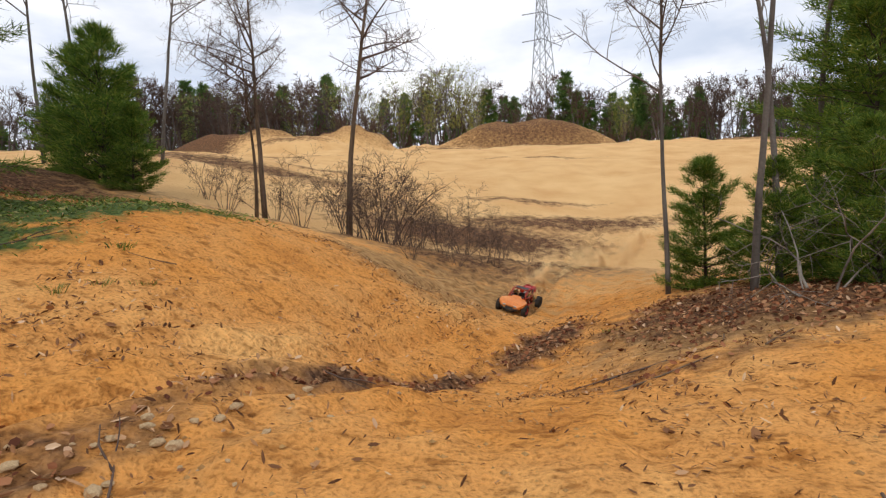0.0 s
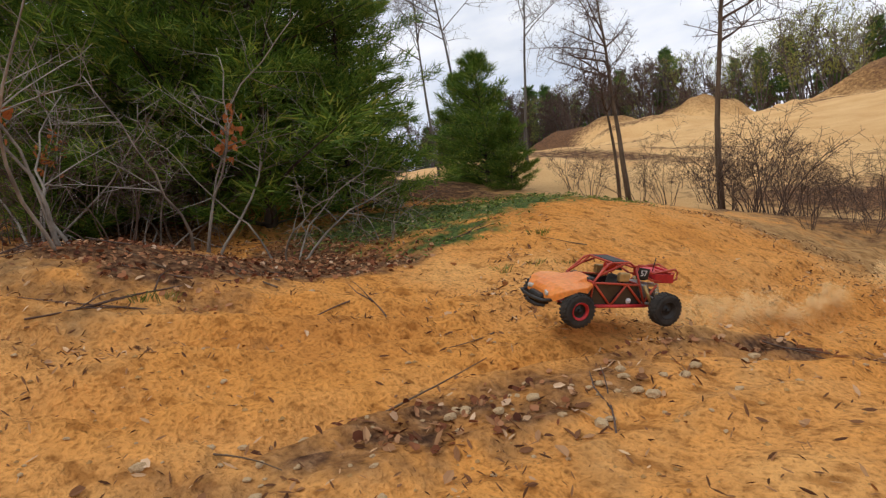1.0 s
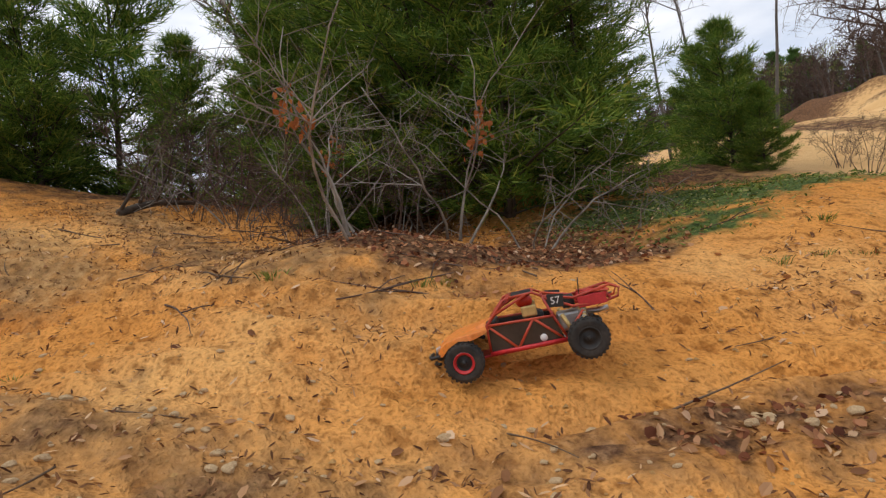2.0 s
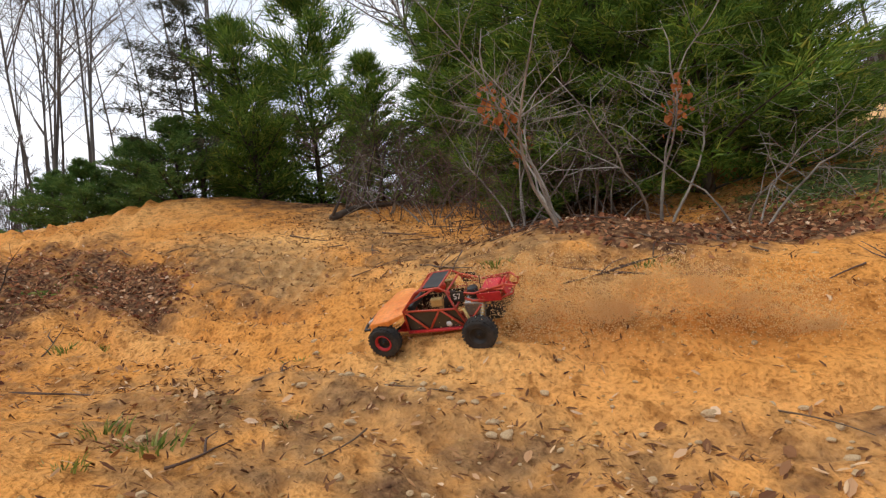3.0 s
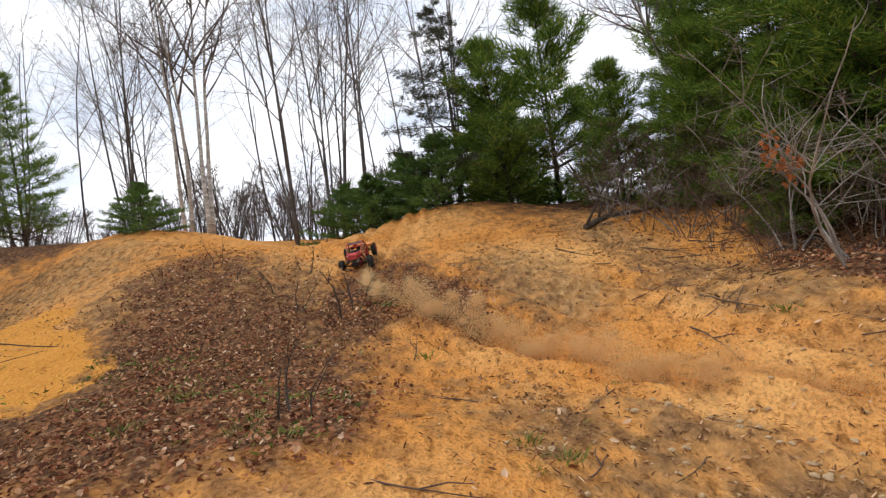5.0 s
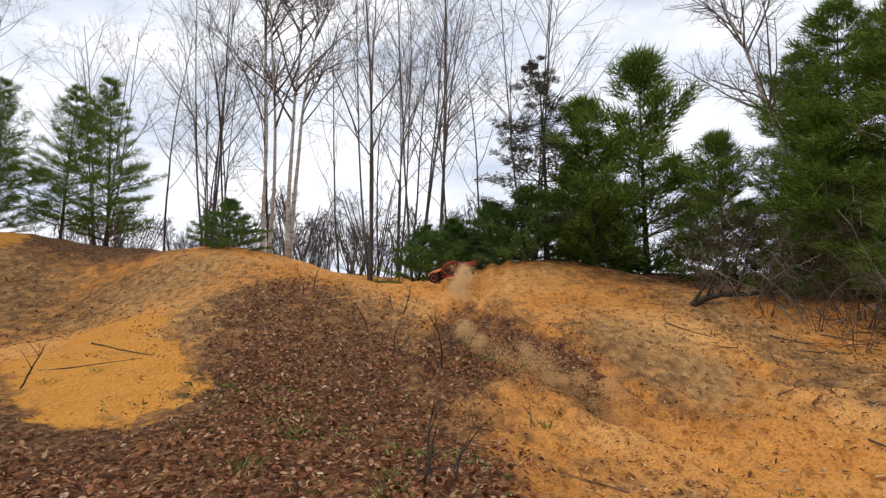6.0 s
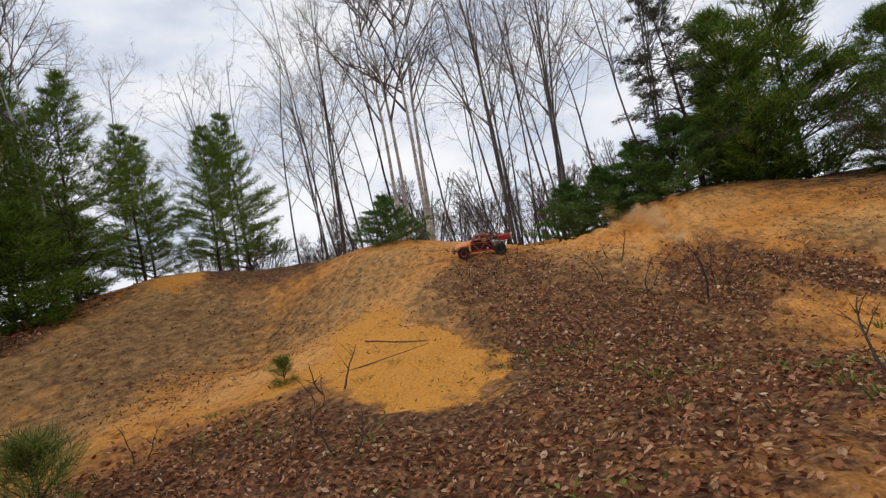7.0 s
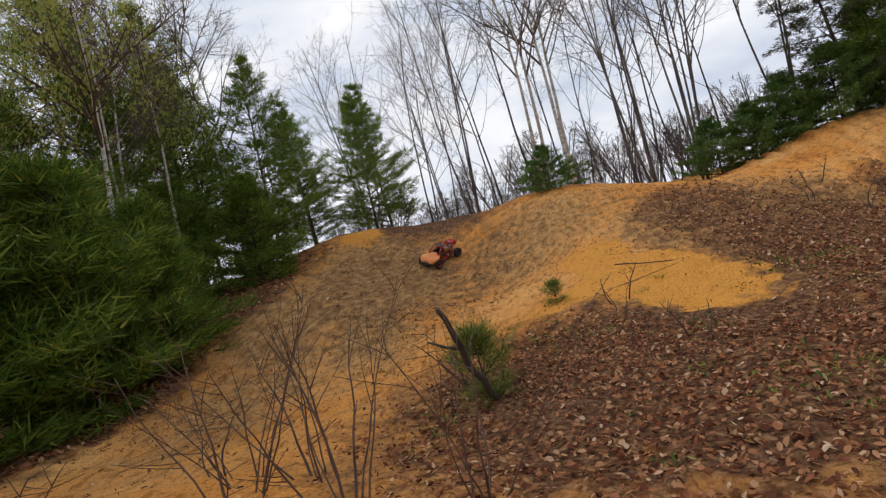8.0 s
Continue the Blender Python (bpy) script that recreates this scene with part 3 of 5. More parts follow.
put_all(pine_mid, [(-6.3, 10.6, 0, 1.0, 0, 0), (-5.5, 10.1, 90, 0.55, 0, 0), (2.85, 6.5, 40, 0.52, 0, 0), (3.15, 5.6, 200, 0.44, 0, 0), (-8.0, 12.5, 140, 1.0, 0, 0), (-11.0, -0.3, 60, 1.15, 0, -3), (-12.2, 0.9, 160, 1.65, 0, 0), (-11.9, -0.6, 220, 0.8, 0, 0), (-10.1, 1.6, 130, 0.9, 0, 0),
                   (3.6, 4.9, 300, 0.5, 0, 0), (-8.6, 2.5, 100, 1.0, 0, 0), (-6.6, 2.4, 170, 0.8, 0, 0), (-9.2, 9.4, 80, 0.8, 0, 0)],
        "young bushy green pine on the sandy bank", "pine tree", "young pines")
spruce_low = conifer(12, 1.35, 1.35, name="spruce_tree", whorls=12, limbs=8, tufts=9, needles=18, size=0.10, width=0.013, bare=0.02, mat=M_SPRUCE, r=0.03, rise=0.35, gaps=0.3)
put_all(spruce_low, [(-11.4, -2.3, 0, 0.9, 0, 0), (-11.2, -3.0, 80, 0.8, 0, 0), (-11.0, -1.6, 200, 1.0, 0, 0), (-9.9, -6.9, 30, 0.62, 0, 0), (-12.0, -3.6, 140, 0.85, 0, 0)],
        "low spreading young spruce with bright green needles", "spruce tree", "young spruces on the crest")
spruce_dark = conifer(21, 6.2, 2.0, name="spruce_tree", whorls=22, limbs=7, tufts=8, needles=18, size=0.13, width=0.018, bare=0.16, mat=M_DARKSPRUCE, r=0.08, droop=0.25, rise=0.2, gaps=0.4, power=0.6)
put_all(spruce_dark, [(-11.2, -1.25, 0, 0.72, -3, -9)], "dull half-bare leaning spruce on the crest", "spruce tree")

# pines beyond the gully, at the far end of the walk
pine_open = conifer(31, 6.5, 1.9, whorls=22, limbs=6, tufts=7, needles=16, size=0.20, width=0.017, bare=0.16, r=0.07, rise=0.5, gaps=0.22, power=0.65)
put_all(pine_open, [(-8.6, -14.0, 0, 0.95, 0, 0), (-12.0, -13.2, 100, 0.62, 0, 0), (-6.6, -14.8, 200, 1.05, 0, 0), (-4.9, -14.5, 300, 0.9, 0, 0), (-13.5, -11.6, 45, 0.72, 0, 0), (-11.2, -16.4, 140, 1.0, 0, 0), (-10.6, -12.4, 60, 0.55, 0, 0), (-8.4, -12.0, 150, 0.62, 0, 0), (-11.4, -11.2, 240, 0.55, 0, 0), (-3.0, -15.0, 20, 1.0, 0, 0), (-3.6, -12.6, 80, 0.8, 0, 0), (-2.3, -12.6, 170, 0.85, 0, 0), (-6.0, -13.6, 260, 0.8, 0, 0), (-1.2, -12.8, 350, 0.9, 0, 0), (-9.9, -14.6, 30, 0.8, 0, 0)],
        "open-crowned green pine beyond the gully", "pine tree", "pines beyond the gully")
pine_scrub = conifer(37, 2.0, 0.95, whorls=11, limbs=7, tufts=6, needles=15, size=0.17, width=0.016, bare=0.02, r=0.035, rise=0.4)
put_all(pine_scrub, [(-5.6, -12.7, 0, 1.0, 0, 0), (-4.2, -12.4, 80, 1.1, 0, 0), (-7.2, -13.2, 160, 1.1, 0, 0), (-3.2, -12.0, 240, 0.85, 0, 0), (-9.4, -13.0, 320, 0.9, 0, 0), (-3.1, -11.1, 40, 1.25, 0, 0), (-4.3, -11.3, 130, 1.0, 0, 0), (-2.1, -11.5, 220, 1.4, 0, 0), (-1.2, -11.2, 300, 1.2, 0, 0), (-5.3, -11.9, 10, 0.7, 0, 0), (-7.0, -11.6, 200, 0.9, 0, 0)],
        "bushy young pine at the edge of the gully", "pine tree", "young pines at the gully")

# bare trees on and behind the crest
tree_a = bare_tree(41, 9.0, 0.075, 2, 0.07, bark=M_BIRCH, name="birch_tree", first=0.25, count=13, lean=(0.0, -0.06), spread=0.42, reach=0.38)
put_all(tree_a, [(-12.0, -6.6, 0, 0.95, 0, 0), (-12.4, -7.2, 120, 0.9, 10, 2), (-9.2, -13.2, 200, 0.8, 0, 0), (-8.2, -15.2, 90, 1.0, 0, 0), (-5.6, -12.8, 40, 0.75, 0, 0), (-9.6, 3.0, 30, 0.75, 14, -4)], "pale-barked birch, still leafless", "birch tree", "birches")
tree_b = bare_tree(43, 8.0, 0.042, 3, 0.16, bark=M_BARK_GREY, first=0.1, count=9, spread=0.40, reach=0.46)
put_all(tree_b, [(-12.6, -4.9, 0, 1.0, 0, 0), (-12.4, -3.9, 90, 0.95, 0, 0), (-14.2, -9.4, 40, 1.0, 0, 0), (-14.5, -3.6, 150, 1.1, 0, 0), (-14.5, -12.5, 260, 0.9, 0, 0),
                 (-15.0, -1.2, 30, 1.1, 0, 0), (-17.0, -5.0, 170, 1.1, 0, 0), (-17.5, -11.0, 220, 1.0, 0, 0)],
        "slender grey leafless tree with several stems", "bare tree", "leafless trees on the crest")
tree_c = bare_tree(47, 6.8, 0.03, 1, bark=M_BARK_DARK, twig=M_TWIG, first=0.08, count=10, spread=0.42, reach=0.42)
put_all(tree_c, [(-12.9, -8.4, 0, 1.0, 0, 0), (-13.6, -7.6, 70, 1.2, 0, 0), (-14.6, -10.8, 140, 1.1, 0, 0), (-15.6, -4.4, 210, 1.2, 0, 0), (-16.2, -2.6, 280, 1.2, 0, 0), (-15.8, -9.6, 20, 1.0, 0, 0), (-18.0, -7.0, 60, 1.3, 0, 0),
                 (-13.4, -14.8, 110, 1.1, 0, 0), (-10.4, -15.2, 160, 1.2, 0, 0), (-16.0, -13.5, 250, 1.2, 0, 0), (-18.5, -9.5, 330, 1.3, 0, 0), (-18.8, -3.5, 10, 1.3, 0, 0), (-19.5, -6, 90, 1.3, 0, 0), (-19.0, -12, 200, 1.3, 0, 0)],
        "thin dark leafless sapling tree", "bare tree", "leafless trees on the crest")
# leafless brush between the trees behind the crest
brush_rng = random.Random(83)
brush = bare_tree(79, 2.3, 0.02, 7, 0.35, bark=M_BARK_GREY, twig=M_TWIG, count=8, first=0.1, dense=1, least=0.005, name="bare_shrub")
put_all(brush, [(-13.6 - brush_rng.uniform(0, 5.5), -1.0 - 13.0 * (k + brush_rng.random()) / 60, brush_rng.uniform(0, 360), brush_rng.uniform(0.6, 1.3), 0, 0) for k in range(60)],
        "grey leafless shrub among the trees on the crest", "shrub", "leafless shrubs on the crest")
# the trunks that stand between the mound and the pit
tree_d = bare_tree(53, 7.5, 0.075, 1, bark=M_BARK_BROWN, twig=M_TWIG_RED, first=0.3, count=16, spread=0.62, dense=2)
put_all(tree_d, [(-2.0, 11.6, 0, 1.0, 0, 2), (-3.65, 11.5, 130, 0.85, 0, 3), (-3.95, 11.9, 220, 0.62, 0, 0)], "slim brown leafless tree at the edge of the pit", "bare tree", "leafless trees at the pit")
tree_e = bare_tree(59, 6.0, 0.045, 1, bark=M_BARK_GREY, first=0.25, count=14, spread=0.55)
put_all(tree_e, [(2.75, 5.3, 0, 1.0, 0, 0), (3.1, 5.5, 100, 0.95, 0, 0), (2.4, 6.4, 200, 0.8, 0, -4), (4.3, 6.9, 300, 1.1, 0, 0), (-7.2, 7.2, 60, 1.2, 0, 0), (-8.2, 12.8, 160, 1.3, 0, 0), (-9.5, 13.6, 260, 1.2, 0, 0), (-7.4, 15.0, 40, 1.3, 0, 0)],
        "thin grey leafless tree among the pines", "bare tree", "leafless trees among the pines")


def budding_birch(seed, height, r, lo, spread, count):
    """A birch with the first pale green leaves among its twigs."""
    rng = random.Random(seed)
    root = bare_tree(seed, height, r, 1, bark=M_BIRCH, twig=M_TWIG_RED, name="birch_tree", first=0.35, count=14, spread=0.5, reach=0.34)
    v, f = [], []
    for _ in range(count):
        an, h = rng.uniform(0, 6.28), rng.uniform(lo, height * 1.02)
        rad = rng.random() ** 0.7 * spread * (1.15 - 0.5 * h / height)
        needles_into(rng, v, f, Vector((math.cos(an) * rad, math.sin(an) * rad, h)), Vector((0, 0, 1)), 0.06, 2, 0.035)
    tagged(raw("foliage", v, f, M_BUDS, root), "first pale yellow-green leaves", kind="stuff")
    return root


put_all(budding_birch(49, 6.8, 0.06, 3.4, 1.5, 2600), [(-4.5, -11.9, 0, 1.0, 0, 3), (-3.9, -12.3, 140, 0.9, 0, -3), (-6.9, -13.0, 250, 0.8, 0, 0)], "white-barked birch in first pale green leaf", "birch tree", "budding birches by the gully")


# far woods round the pit
def far_woods():
    rng = random.Random(5)
    rows_c, rows_b = [], []
    for k in range(190):
        x = -70 + 140 * (k + rng.random()) / 190
        rows_b.append((x, 52 + rng.uniform(0, 18) - 0.02 * abs(x), rng.uniform(0, 360), rng.uniform(0.6, 1.25), 0, 0))
        if rng.random() < 0.7:
            rows_c.append((x + rng.uniform(-1, 1), 58 + rng.uniform(0, 22), rng.uniform(0, 360), rng.uniform(0.5, 1.0), 0, 0))
    rows_c += [(13 + i * 1.9, 58 + rng.uniform(0, 4), rng.uniform(0, 360), 0.55 + 0.5 * rng.random(), 0, 0) for i in range(7)]
    rows_c += [(-34 + i * 3.0, 56 + rng.uniform(0, 8), rng.uniform(0, 360), 0.7 + 0.5 * rng.random(), 0, 0) for i in range(8)]
    rows_b += [(-34 + 22 * (k + rng.random()) / 34, 46 + rng.uniform(0, 9), rng.uniform(0, 360), rng.uniform(0.6, 1.1), 0, 0) for k in range(34)]
    fc = conifer(61, 8.0, 2.0, whorls=15, limbs=6, tufts=5, needles=14, size=0.40, width=0.07, bare=0.2, mat=M_SPRUCE, r=0.12, rise=0.3, power=0.75, gaps=0.2)
    put_all(fc, rows_c, "dark pine of the wood behind the pit", "pine tree", "far pines")
    fb = bare_tree(67, 6.5, 0.10, 3, 0.2, bark=M_BARK_GREY, twig=M_TWIG_RED, count=13, first=0.1, dense=1, least=0.020, reach=0.36)
    put_all(fb, rows_b, "leafless tree of the wood behind the pit", "bare tree", "far leafless trees")
    fg = bare_tree(71, 7.0, 0.08, 4, 0.3, bark=M_TWIG, twig=M_TWIG, count=11, first=0.15)
    bv, bf = [], []
    for _ in range(1500):
        an, h = rng.uniform(0, 6.28), rng.uniform(2.0, 7.2)
        rad = rng.uniform(0.1, 1.0) * (0.5 + 0.28 * h)
        needles_into(rng, bv, bf, Vector((math.cos(an) * rad, math.sin(an) * rad, h)), Vector((0, 0, 1)), 0.13, 1, 0.09)
    tagged(raw("foliage", bv, bf, M_BUDS, fg), kind="stuff")
    put_all(fg, [(-1.5, 52, 0, 1.0, 0, 0), (0.8, 53, 80, 1.1, 0, 0), (-10.5, 57, 160, 1.0, 0, 0), (-4.2, 54, 220, 0.9, 0, 0), (-29, 55, 60, 0.8, 0, 0), (2.4, 51, 40, 0.8, 0, 0), (-13.5, 52, 100, 0.8, 0, 0), (-20, 54, 200, 0.9, 0, 0), (-6.4, 52, 300, 0.7, 0, 0), (17, 56, 10, 0.8, 0, 0), (-24, 53, 140, 0.8, 0, 0)], "birch clump in pale green bud beyond the pit", "birch tree", "budding birches")
    rows_s = [(-32 + 22 * (k + rng.random()) / 40, 43.5 + rng.uniform(0, 8), rng.uniform(0, 360), rng.uniform(0.6, 1.3), 0, 0) for k in range(40)] + [(-11 + 7 * rng.random(), 46 + 4 * rng.random(), rng.uniform(0, 360), rng.uniform(0.4, 0.9), 0, 0) for k in range(12)]
    fs = bare_tree(73, 2.6, 0.05, 6, 0.5, bark=M_TWIG_RED, twig=M_TWIG_RED, count=6, first=0.1, dense=1, least=0.012, name="far_shrub")
    put_all(fs, [(-45 + 90 * (k + rng.random()) / 90, 50 + rng.uniform(0, 9) if abs(k - 48) > 8 else 52 + rng.uniform(0, 5), rng.uniform(0, 360), rng.uniform(0.7, 1.3), 0, 0) for k in range(90)] + rows_s, "brown leafless shrub at the edge of the pit", "shrub", "far shrubs")


far_woods()


# ---- power pylon ----
def pylon(x, y, height):
    root = tagged(empty("power_pylon"), "tall grey steel lattice power pylon far behind the woods", "power pylon")
    r = 0.10
    half = lambda h: 2.4 * (1 - h) ** 1.15 + 0.55
    levels = [0, 0.14, 0.27, 0.39, 0.50, 0.60, 0.69, 0.77, 0.84, 0.90, 0.95, 1.0]
    for sx, sy in ((1, 1), (1, -1), (-1, 1), (-1, -1)):
        part("leg", tube_bm([(sx * half(h), sy * half(h), h * height) for h in levels], r, 4), M_STEEL, root)
    for a, b in zip(levels, levels[1:]):
        for ax in (0, 1):
            for s in (-1, 1):
                p = lambda u, h: (u * half(h), s * half(h), h * height) if ax == 0 else (s * half(h), u * half(h), h * height)
                part("brace", tube_bm([p(-1, a), p(1, b)], r * 0.55, 4), M_STEEL, root)
                part("brace", tube_bm([p(1, a), p(-1, b)], r * 0.55, 4), M_STEEL, root)
    for h in (0.70, 0.84):
        part("crossarm", tube_bm([(-4.2, 0, h * height), (0, 0, (h + 0.03) * height), (4.2, 0, h * height)], r, 4), M_STEEL, root)
    root.matrix_basis = pose(x, y, ground_z(x, y) - 0.3, 0, 0, 20)


pylon(18.6, 110, 36)


# ---- shrubs, saplings and dead wood ----
def thicket(seed, stems, height, r, bark, name, spread=0.75, bend=0.13, count=6, level=1, fan=0.6, leaves=0):
    """A shrub of crooked stems; with leaves, clusters of dead leaves still hang on it."""
    rng = random.Random(seed)
    root = empty(name)
    for s in range(stems):
        an = rng.uniform(0, 6.28)
        v, f = [], []
        way = Vector((math.cos(an) * fan * rng.uniform(0.2, 1), math.sin(an) * fan * rng.uniform(0.2, 1), 1))
        h = height * rng.uniform(0.55, 1.0)
        pts = wander(rng, (math.cos(an) * 0.06, math.sin(an) * 0.06, -0.1), way, h, 9, bend, 0.02)
        rr = r * rng.uniform(0.6, 1)
        tube_into(v, f, pts, tapered(len(pts), rr, rr * 0.25), 6)
        sprout(rng, v, f, pts[2:], h * 0.42, rr * 0.5, level, count, spread, 0.02)
        raw("stem", v, f, bark, root, True)
        if s < leaves:
            lv, lf = [], []
            p = pts[rng.randint(4, 8)]
            for _ in range(26):
                leaf_into(rng, lv, lf, p + Vector((rng.gauss(0, 0.06), rng.gauss(0, 0.06), rng.gauss(0, 0.07))), Vector((rng.uniform(-1, 1), rng.uniform(-1, 1), rng.uniform(-0.3, 0.3))).normalized(), 0.06)
            tagged(raw("dead_foliage", lv, lf, M_OAKLEAF, root), "withered orange oak leaves", kind="stuff")
    return root


def leaf_into(rng, verts, faces, p, normal, size, slim=1.0):
    """A curled dry leaf: two halves folded along the midrib; slim below 1 gives slivers of bark."""
    t = normal.orthogonal().normalized()
    t.rotate(Matrix.Rotation(rng.uniform(0, 6.28), 3, normal))
    s = normal.cross(t)
    fold, curl, w = rng.uniform(0.05, 0.5), rng.uniform(-0.3, 0.45), rng.uniform(0.28, 0.48) * slim
    b = len(verts)
    mid = [p - t * size * 0.5, p + normal * size * curl * 0.35, p + t * size * 0.5 + normal * size * curl * 0.5]
    verts.extend(mid)
    for sd in (-1, 1):
        k = len(verts)
        verts.append(p - t * size * 0.18 + s * size * w * sd + normal * size * fold * w)
        verts.append(p + t * size * 0.22 + s * size * w * 0.85 * sd + normal * size * (fold * w + curl * 0.2))
        faces.append((b, b + 1, k + 1, k) if sd > 0 else (b + 1, b, k, k + 1))
        faces.append((b + 1, b + 2, k + 1) if sd > 0 else (b + 2, b + 1, k + 1))


oak = thicket(81, 4, 2.7, 0.017, M_DEADWOOD, "oak_shrub", 0.66, 0.34, 8, 1, 0.75, leaves=2)
put_all(oak, [(-4.15, 1.36, 0, 0.9, 0, 0), (-4.9, 2.75, 130, 1.0, 0, 0), (-5.6, 1.7, 250, 0.85, 0, 0)], "crooked grey oak shrub with a few withered orange leaves", "shrub", "shrubs on the bank")
dead_shrub = thicket(83, 5, 1.7, 0.016, M_DEADWOOD, "dead_shrub", 0.75, 0.36, 7, 1, 1.2)
put_all(dead_shrub, [(-4.2, 3.0, 0, 1.0, 0, 0), (-5.6, 2.7, 100, 0.9, 0, 0), (-7.4, 1.5, 200, 1.0, 0, 0), (-3.9, 4.0, 290, 0.6, 0, 0), (3.0, 4.7, 40, 1.0, 0, 0), (3.7, 4.9, 150, 0.9, 0, 0), (-8.2, 1.1, 330, 0.9, 0, 0), (-5.0, -11.9, 20, 0.7, 0, 0)],
        "bleached dead shrub with twisted forking branches", "shrub", "dead shrubs on the bank")
brush = thicket(87, 9, 1.5, 0.010, M_TWIG_RED, "brushwood", 0.65, 0.24, 8, 1, 0.85)
put_all(brush, [(-5.2, 2.2, 0, 0.9, 0, 0), (-6.2, 1.9, 60, 1.2, 0, 0), (-7.2, 1.9, 120, 1.3, 0, 0), (-8.4, 1.7, 200, 1.4, 0, 0), (-9.3, 1.0, 260, 1.3, 0, 0), (-8.9, 2.4, 20, 1.6, 0, 0), (-7.6, 2.8, 320, 1.5, 0, 0),
                (-1.5, 10.6, 10, 1.0, 0, 0), (-0.9, 10.0, 70, 0.9, 0, 0), (-0.1, 10.4, 130, 0.8, 0, 0), (-1.9, 11.2, 190, 1.3, 0, 0), (-1.55, 11.5, 25, 1.6, 0, 0), (-1.2, 10.9, 85, 1.5, 0, 0), (-0.75, 10.7, 160, 1.3, 0, 0), (-3.3, 11.0, 300, 0.9, 0, 0), (-5.2, 12.6, 220, 1.0, 0, 0), (0.3, 11.2, 275, 1.0, 0, 0), (-2.9, 11.3, 250, 1.0, 0, 0), (0.6, 10.2, 310, 0.6, 0, 0), (1.0, 11.0, 350, 0.7, 0, 0), (-0.6, 11.4, 40, 0.9, 0, 0),
                (-4.6, 12.0, 80, 1.0, 0, 0), (-0.6, 8.9, 15, 0.6, 0, 0), (0.1, 9.5, 95, 0.6, 0, 0), (0.8, 10.1, 175, 0.55, 0, 0), (1.6, 11.8, 255, 0.55, 0, 0), (-1.0, 9.6, 335, 0.8, 0, 0), (-2.4, 12.6, 45, 1.1, 0, 0), (-0.2, 12.4, 105, 0.8, 0, 0), (1.0, 13.0, 65, 0.7, 0, 0), (-6.6, 2.9, 75, 1.1, 0, 0), (-5.7, 3.0, 165, 0.9, 0, 0), (-7.7, 1.1, 20, 0.6, 0, 0), (-7.0, 1.3, 95, 0.6, 0, 0), (-6.2, 1.25, 140, 0.55, 0, 0), (-5.3, 1.35, 230, 0.5, 0, 0), (-8.8, 0.9, 300, 0.7, 0, 0), (-12.9, -4.4, 30, 0.9, 0, 0), (-10.0, -13.4, 140, 1.2, 0, 0), (-12.4, -10.6, 210, 1.0, 0, 0)],
        "tangle of thin brown leafless brushwood", "shrub", "brushwood")
sapling = thicket(91, 2, 1.1, 0.012, M_BARK_DARK, "sapling", 0.6, 0.26, 5, 0, 0.5)
forked = thicket(96, 2, 0.95, 0.019, M_BARK_DARK, "sapling", 0.62, 0.30, 4, 0, 0.7)
put_all(forked, [(-5.95, -2.85, 0, 0.95, 0, 0), (-4.42, -6.08, 130, 0.7, 0, 0), (-3.2, -2.68, 200, 0.75, 0, 0), (-7.12, -3.46, 70, 0.65, 0, 0), (-3.3, -5.62, 300, 0.6, 0, 0)], "dark forked leafless sapling in the leaf litter", "sapling", "saplings on the ridge")
tall_sapling = thicket(92, 6, 1.5, 0.010, M_TWIG_RED, "sapling", 0.5, 0.15, 4, 0, 0.8)
put_all(tall_sapling, [(-1.05, -8.0, 0, 1.0, 0, 0), (-0.95, -7.35, 45, 1.0, 0, 0), (-1.5, -8.3, 160, 0.8, 0, 0), (-0.9, -6.75, 250, 0.8, 0, 0), (-1.45, -7.75, 100, 1.05, 0, 0)], "slender leafless sapling with a spray of thin brown stems", "sapling", "saplings on the ridge")
put_all(sapling, [(-6.1, -3.4, 75, 0.8, 0, 0), (-6.6, -3.7, 310, 0.75, 0, 0), (-7.0, -5.3, 20, 0.6, 0, 0), (-0.7, -7.8, 90, 0.7, 0, 0), (-1.5, -8.5, 200, 0.9, 0, 0), (-2.9, -7.25, 300, 1.05, 0, 0), (-6.03, -2.76, 40, 0.85, 0, 0), (-3.2, -2.62, 120, 0.75, 0, 0), (-3.25, -5.95, 210, 0.55, 0, 0), (-4.2, -6.15, 10, 0.6, 0, 0),
                  (-3.6, -7.3, 60, 0.65, 0, 0), (-6.9, -4.3, 150, 0.6, 0, 0), (-7.5, -4.75, 20, 0.8, 0, 0), (-0.3, -8.6, 140, 0.8, 0, 0)],
        "thin leafless brown sapling in the leaf litter", "sapling", "saplings on the ridge")
seedling = conifer(95, 0.45, 0.34, name="pine_seedling", whorls=5, limbs=5, tufts=3, needles=16, size=0.14, width=0.006, mat=M_GRASS, bare=0.05, r=0.008, rise=0.8)
put_all(seedling, [(-2.65, -7.1, 0, 1.0, 0, 0), (-4.9, -6.75, 120, 0.5, 0, 0)], "small bright green pine seedling in the leaves", "seedling", "pine seedlings")


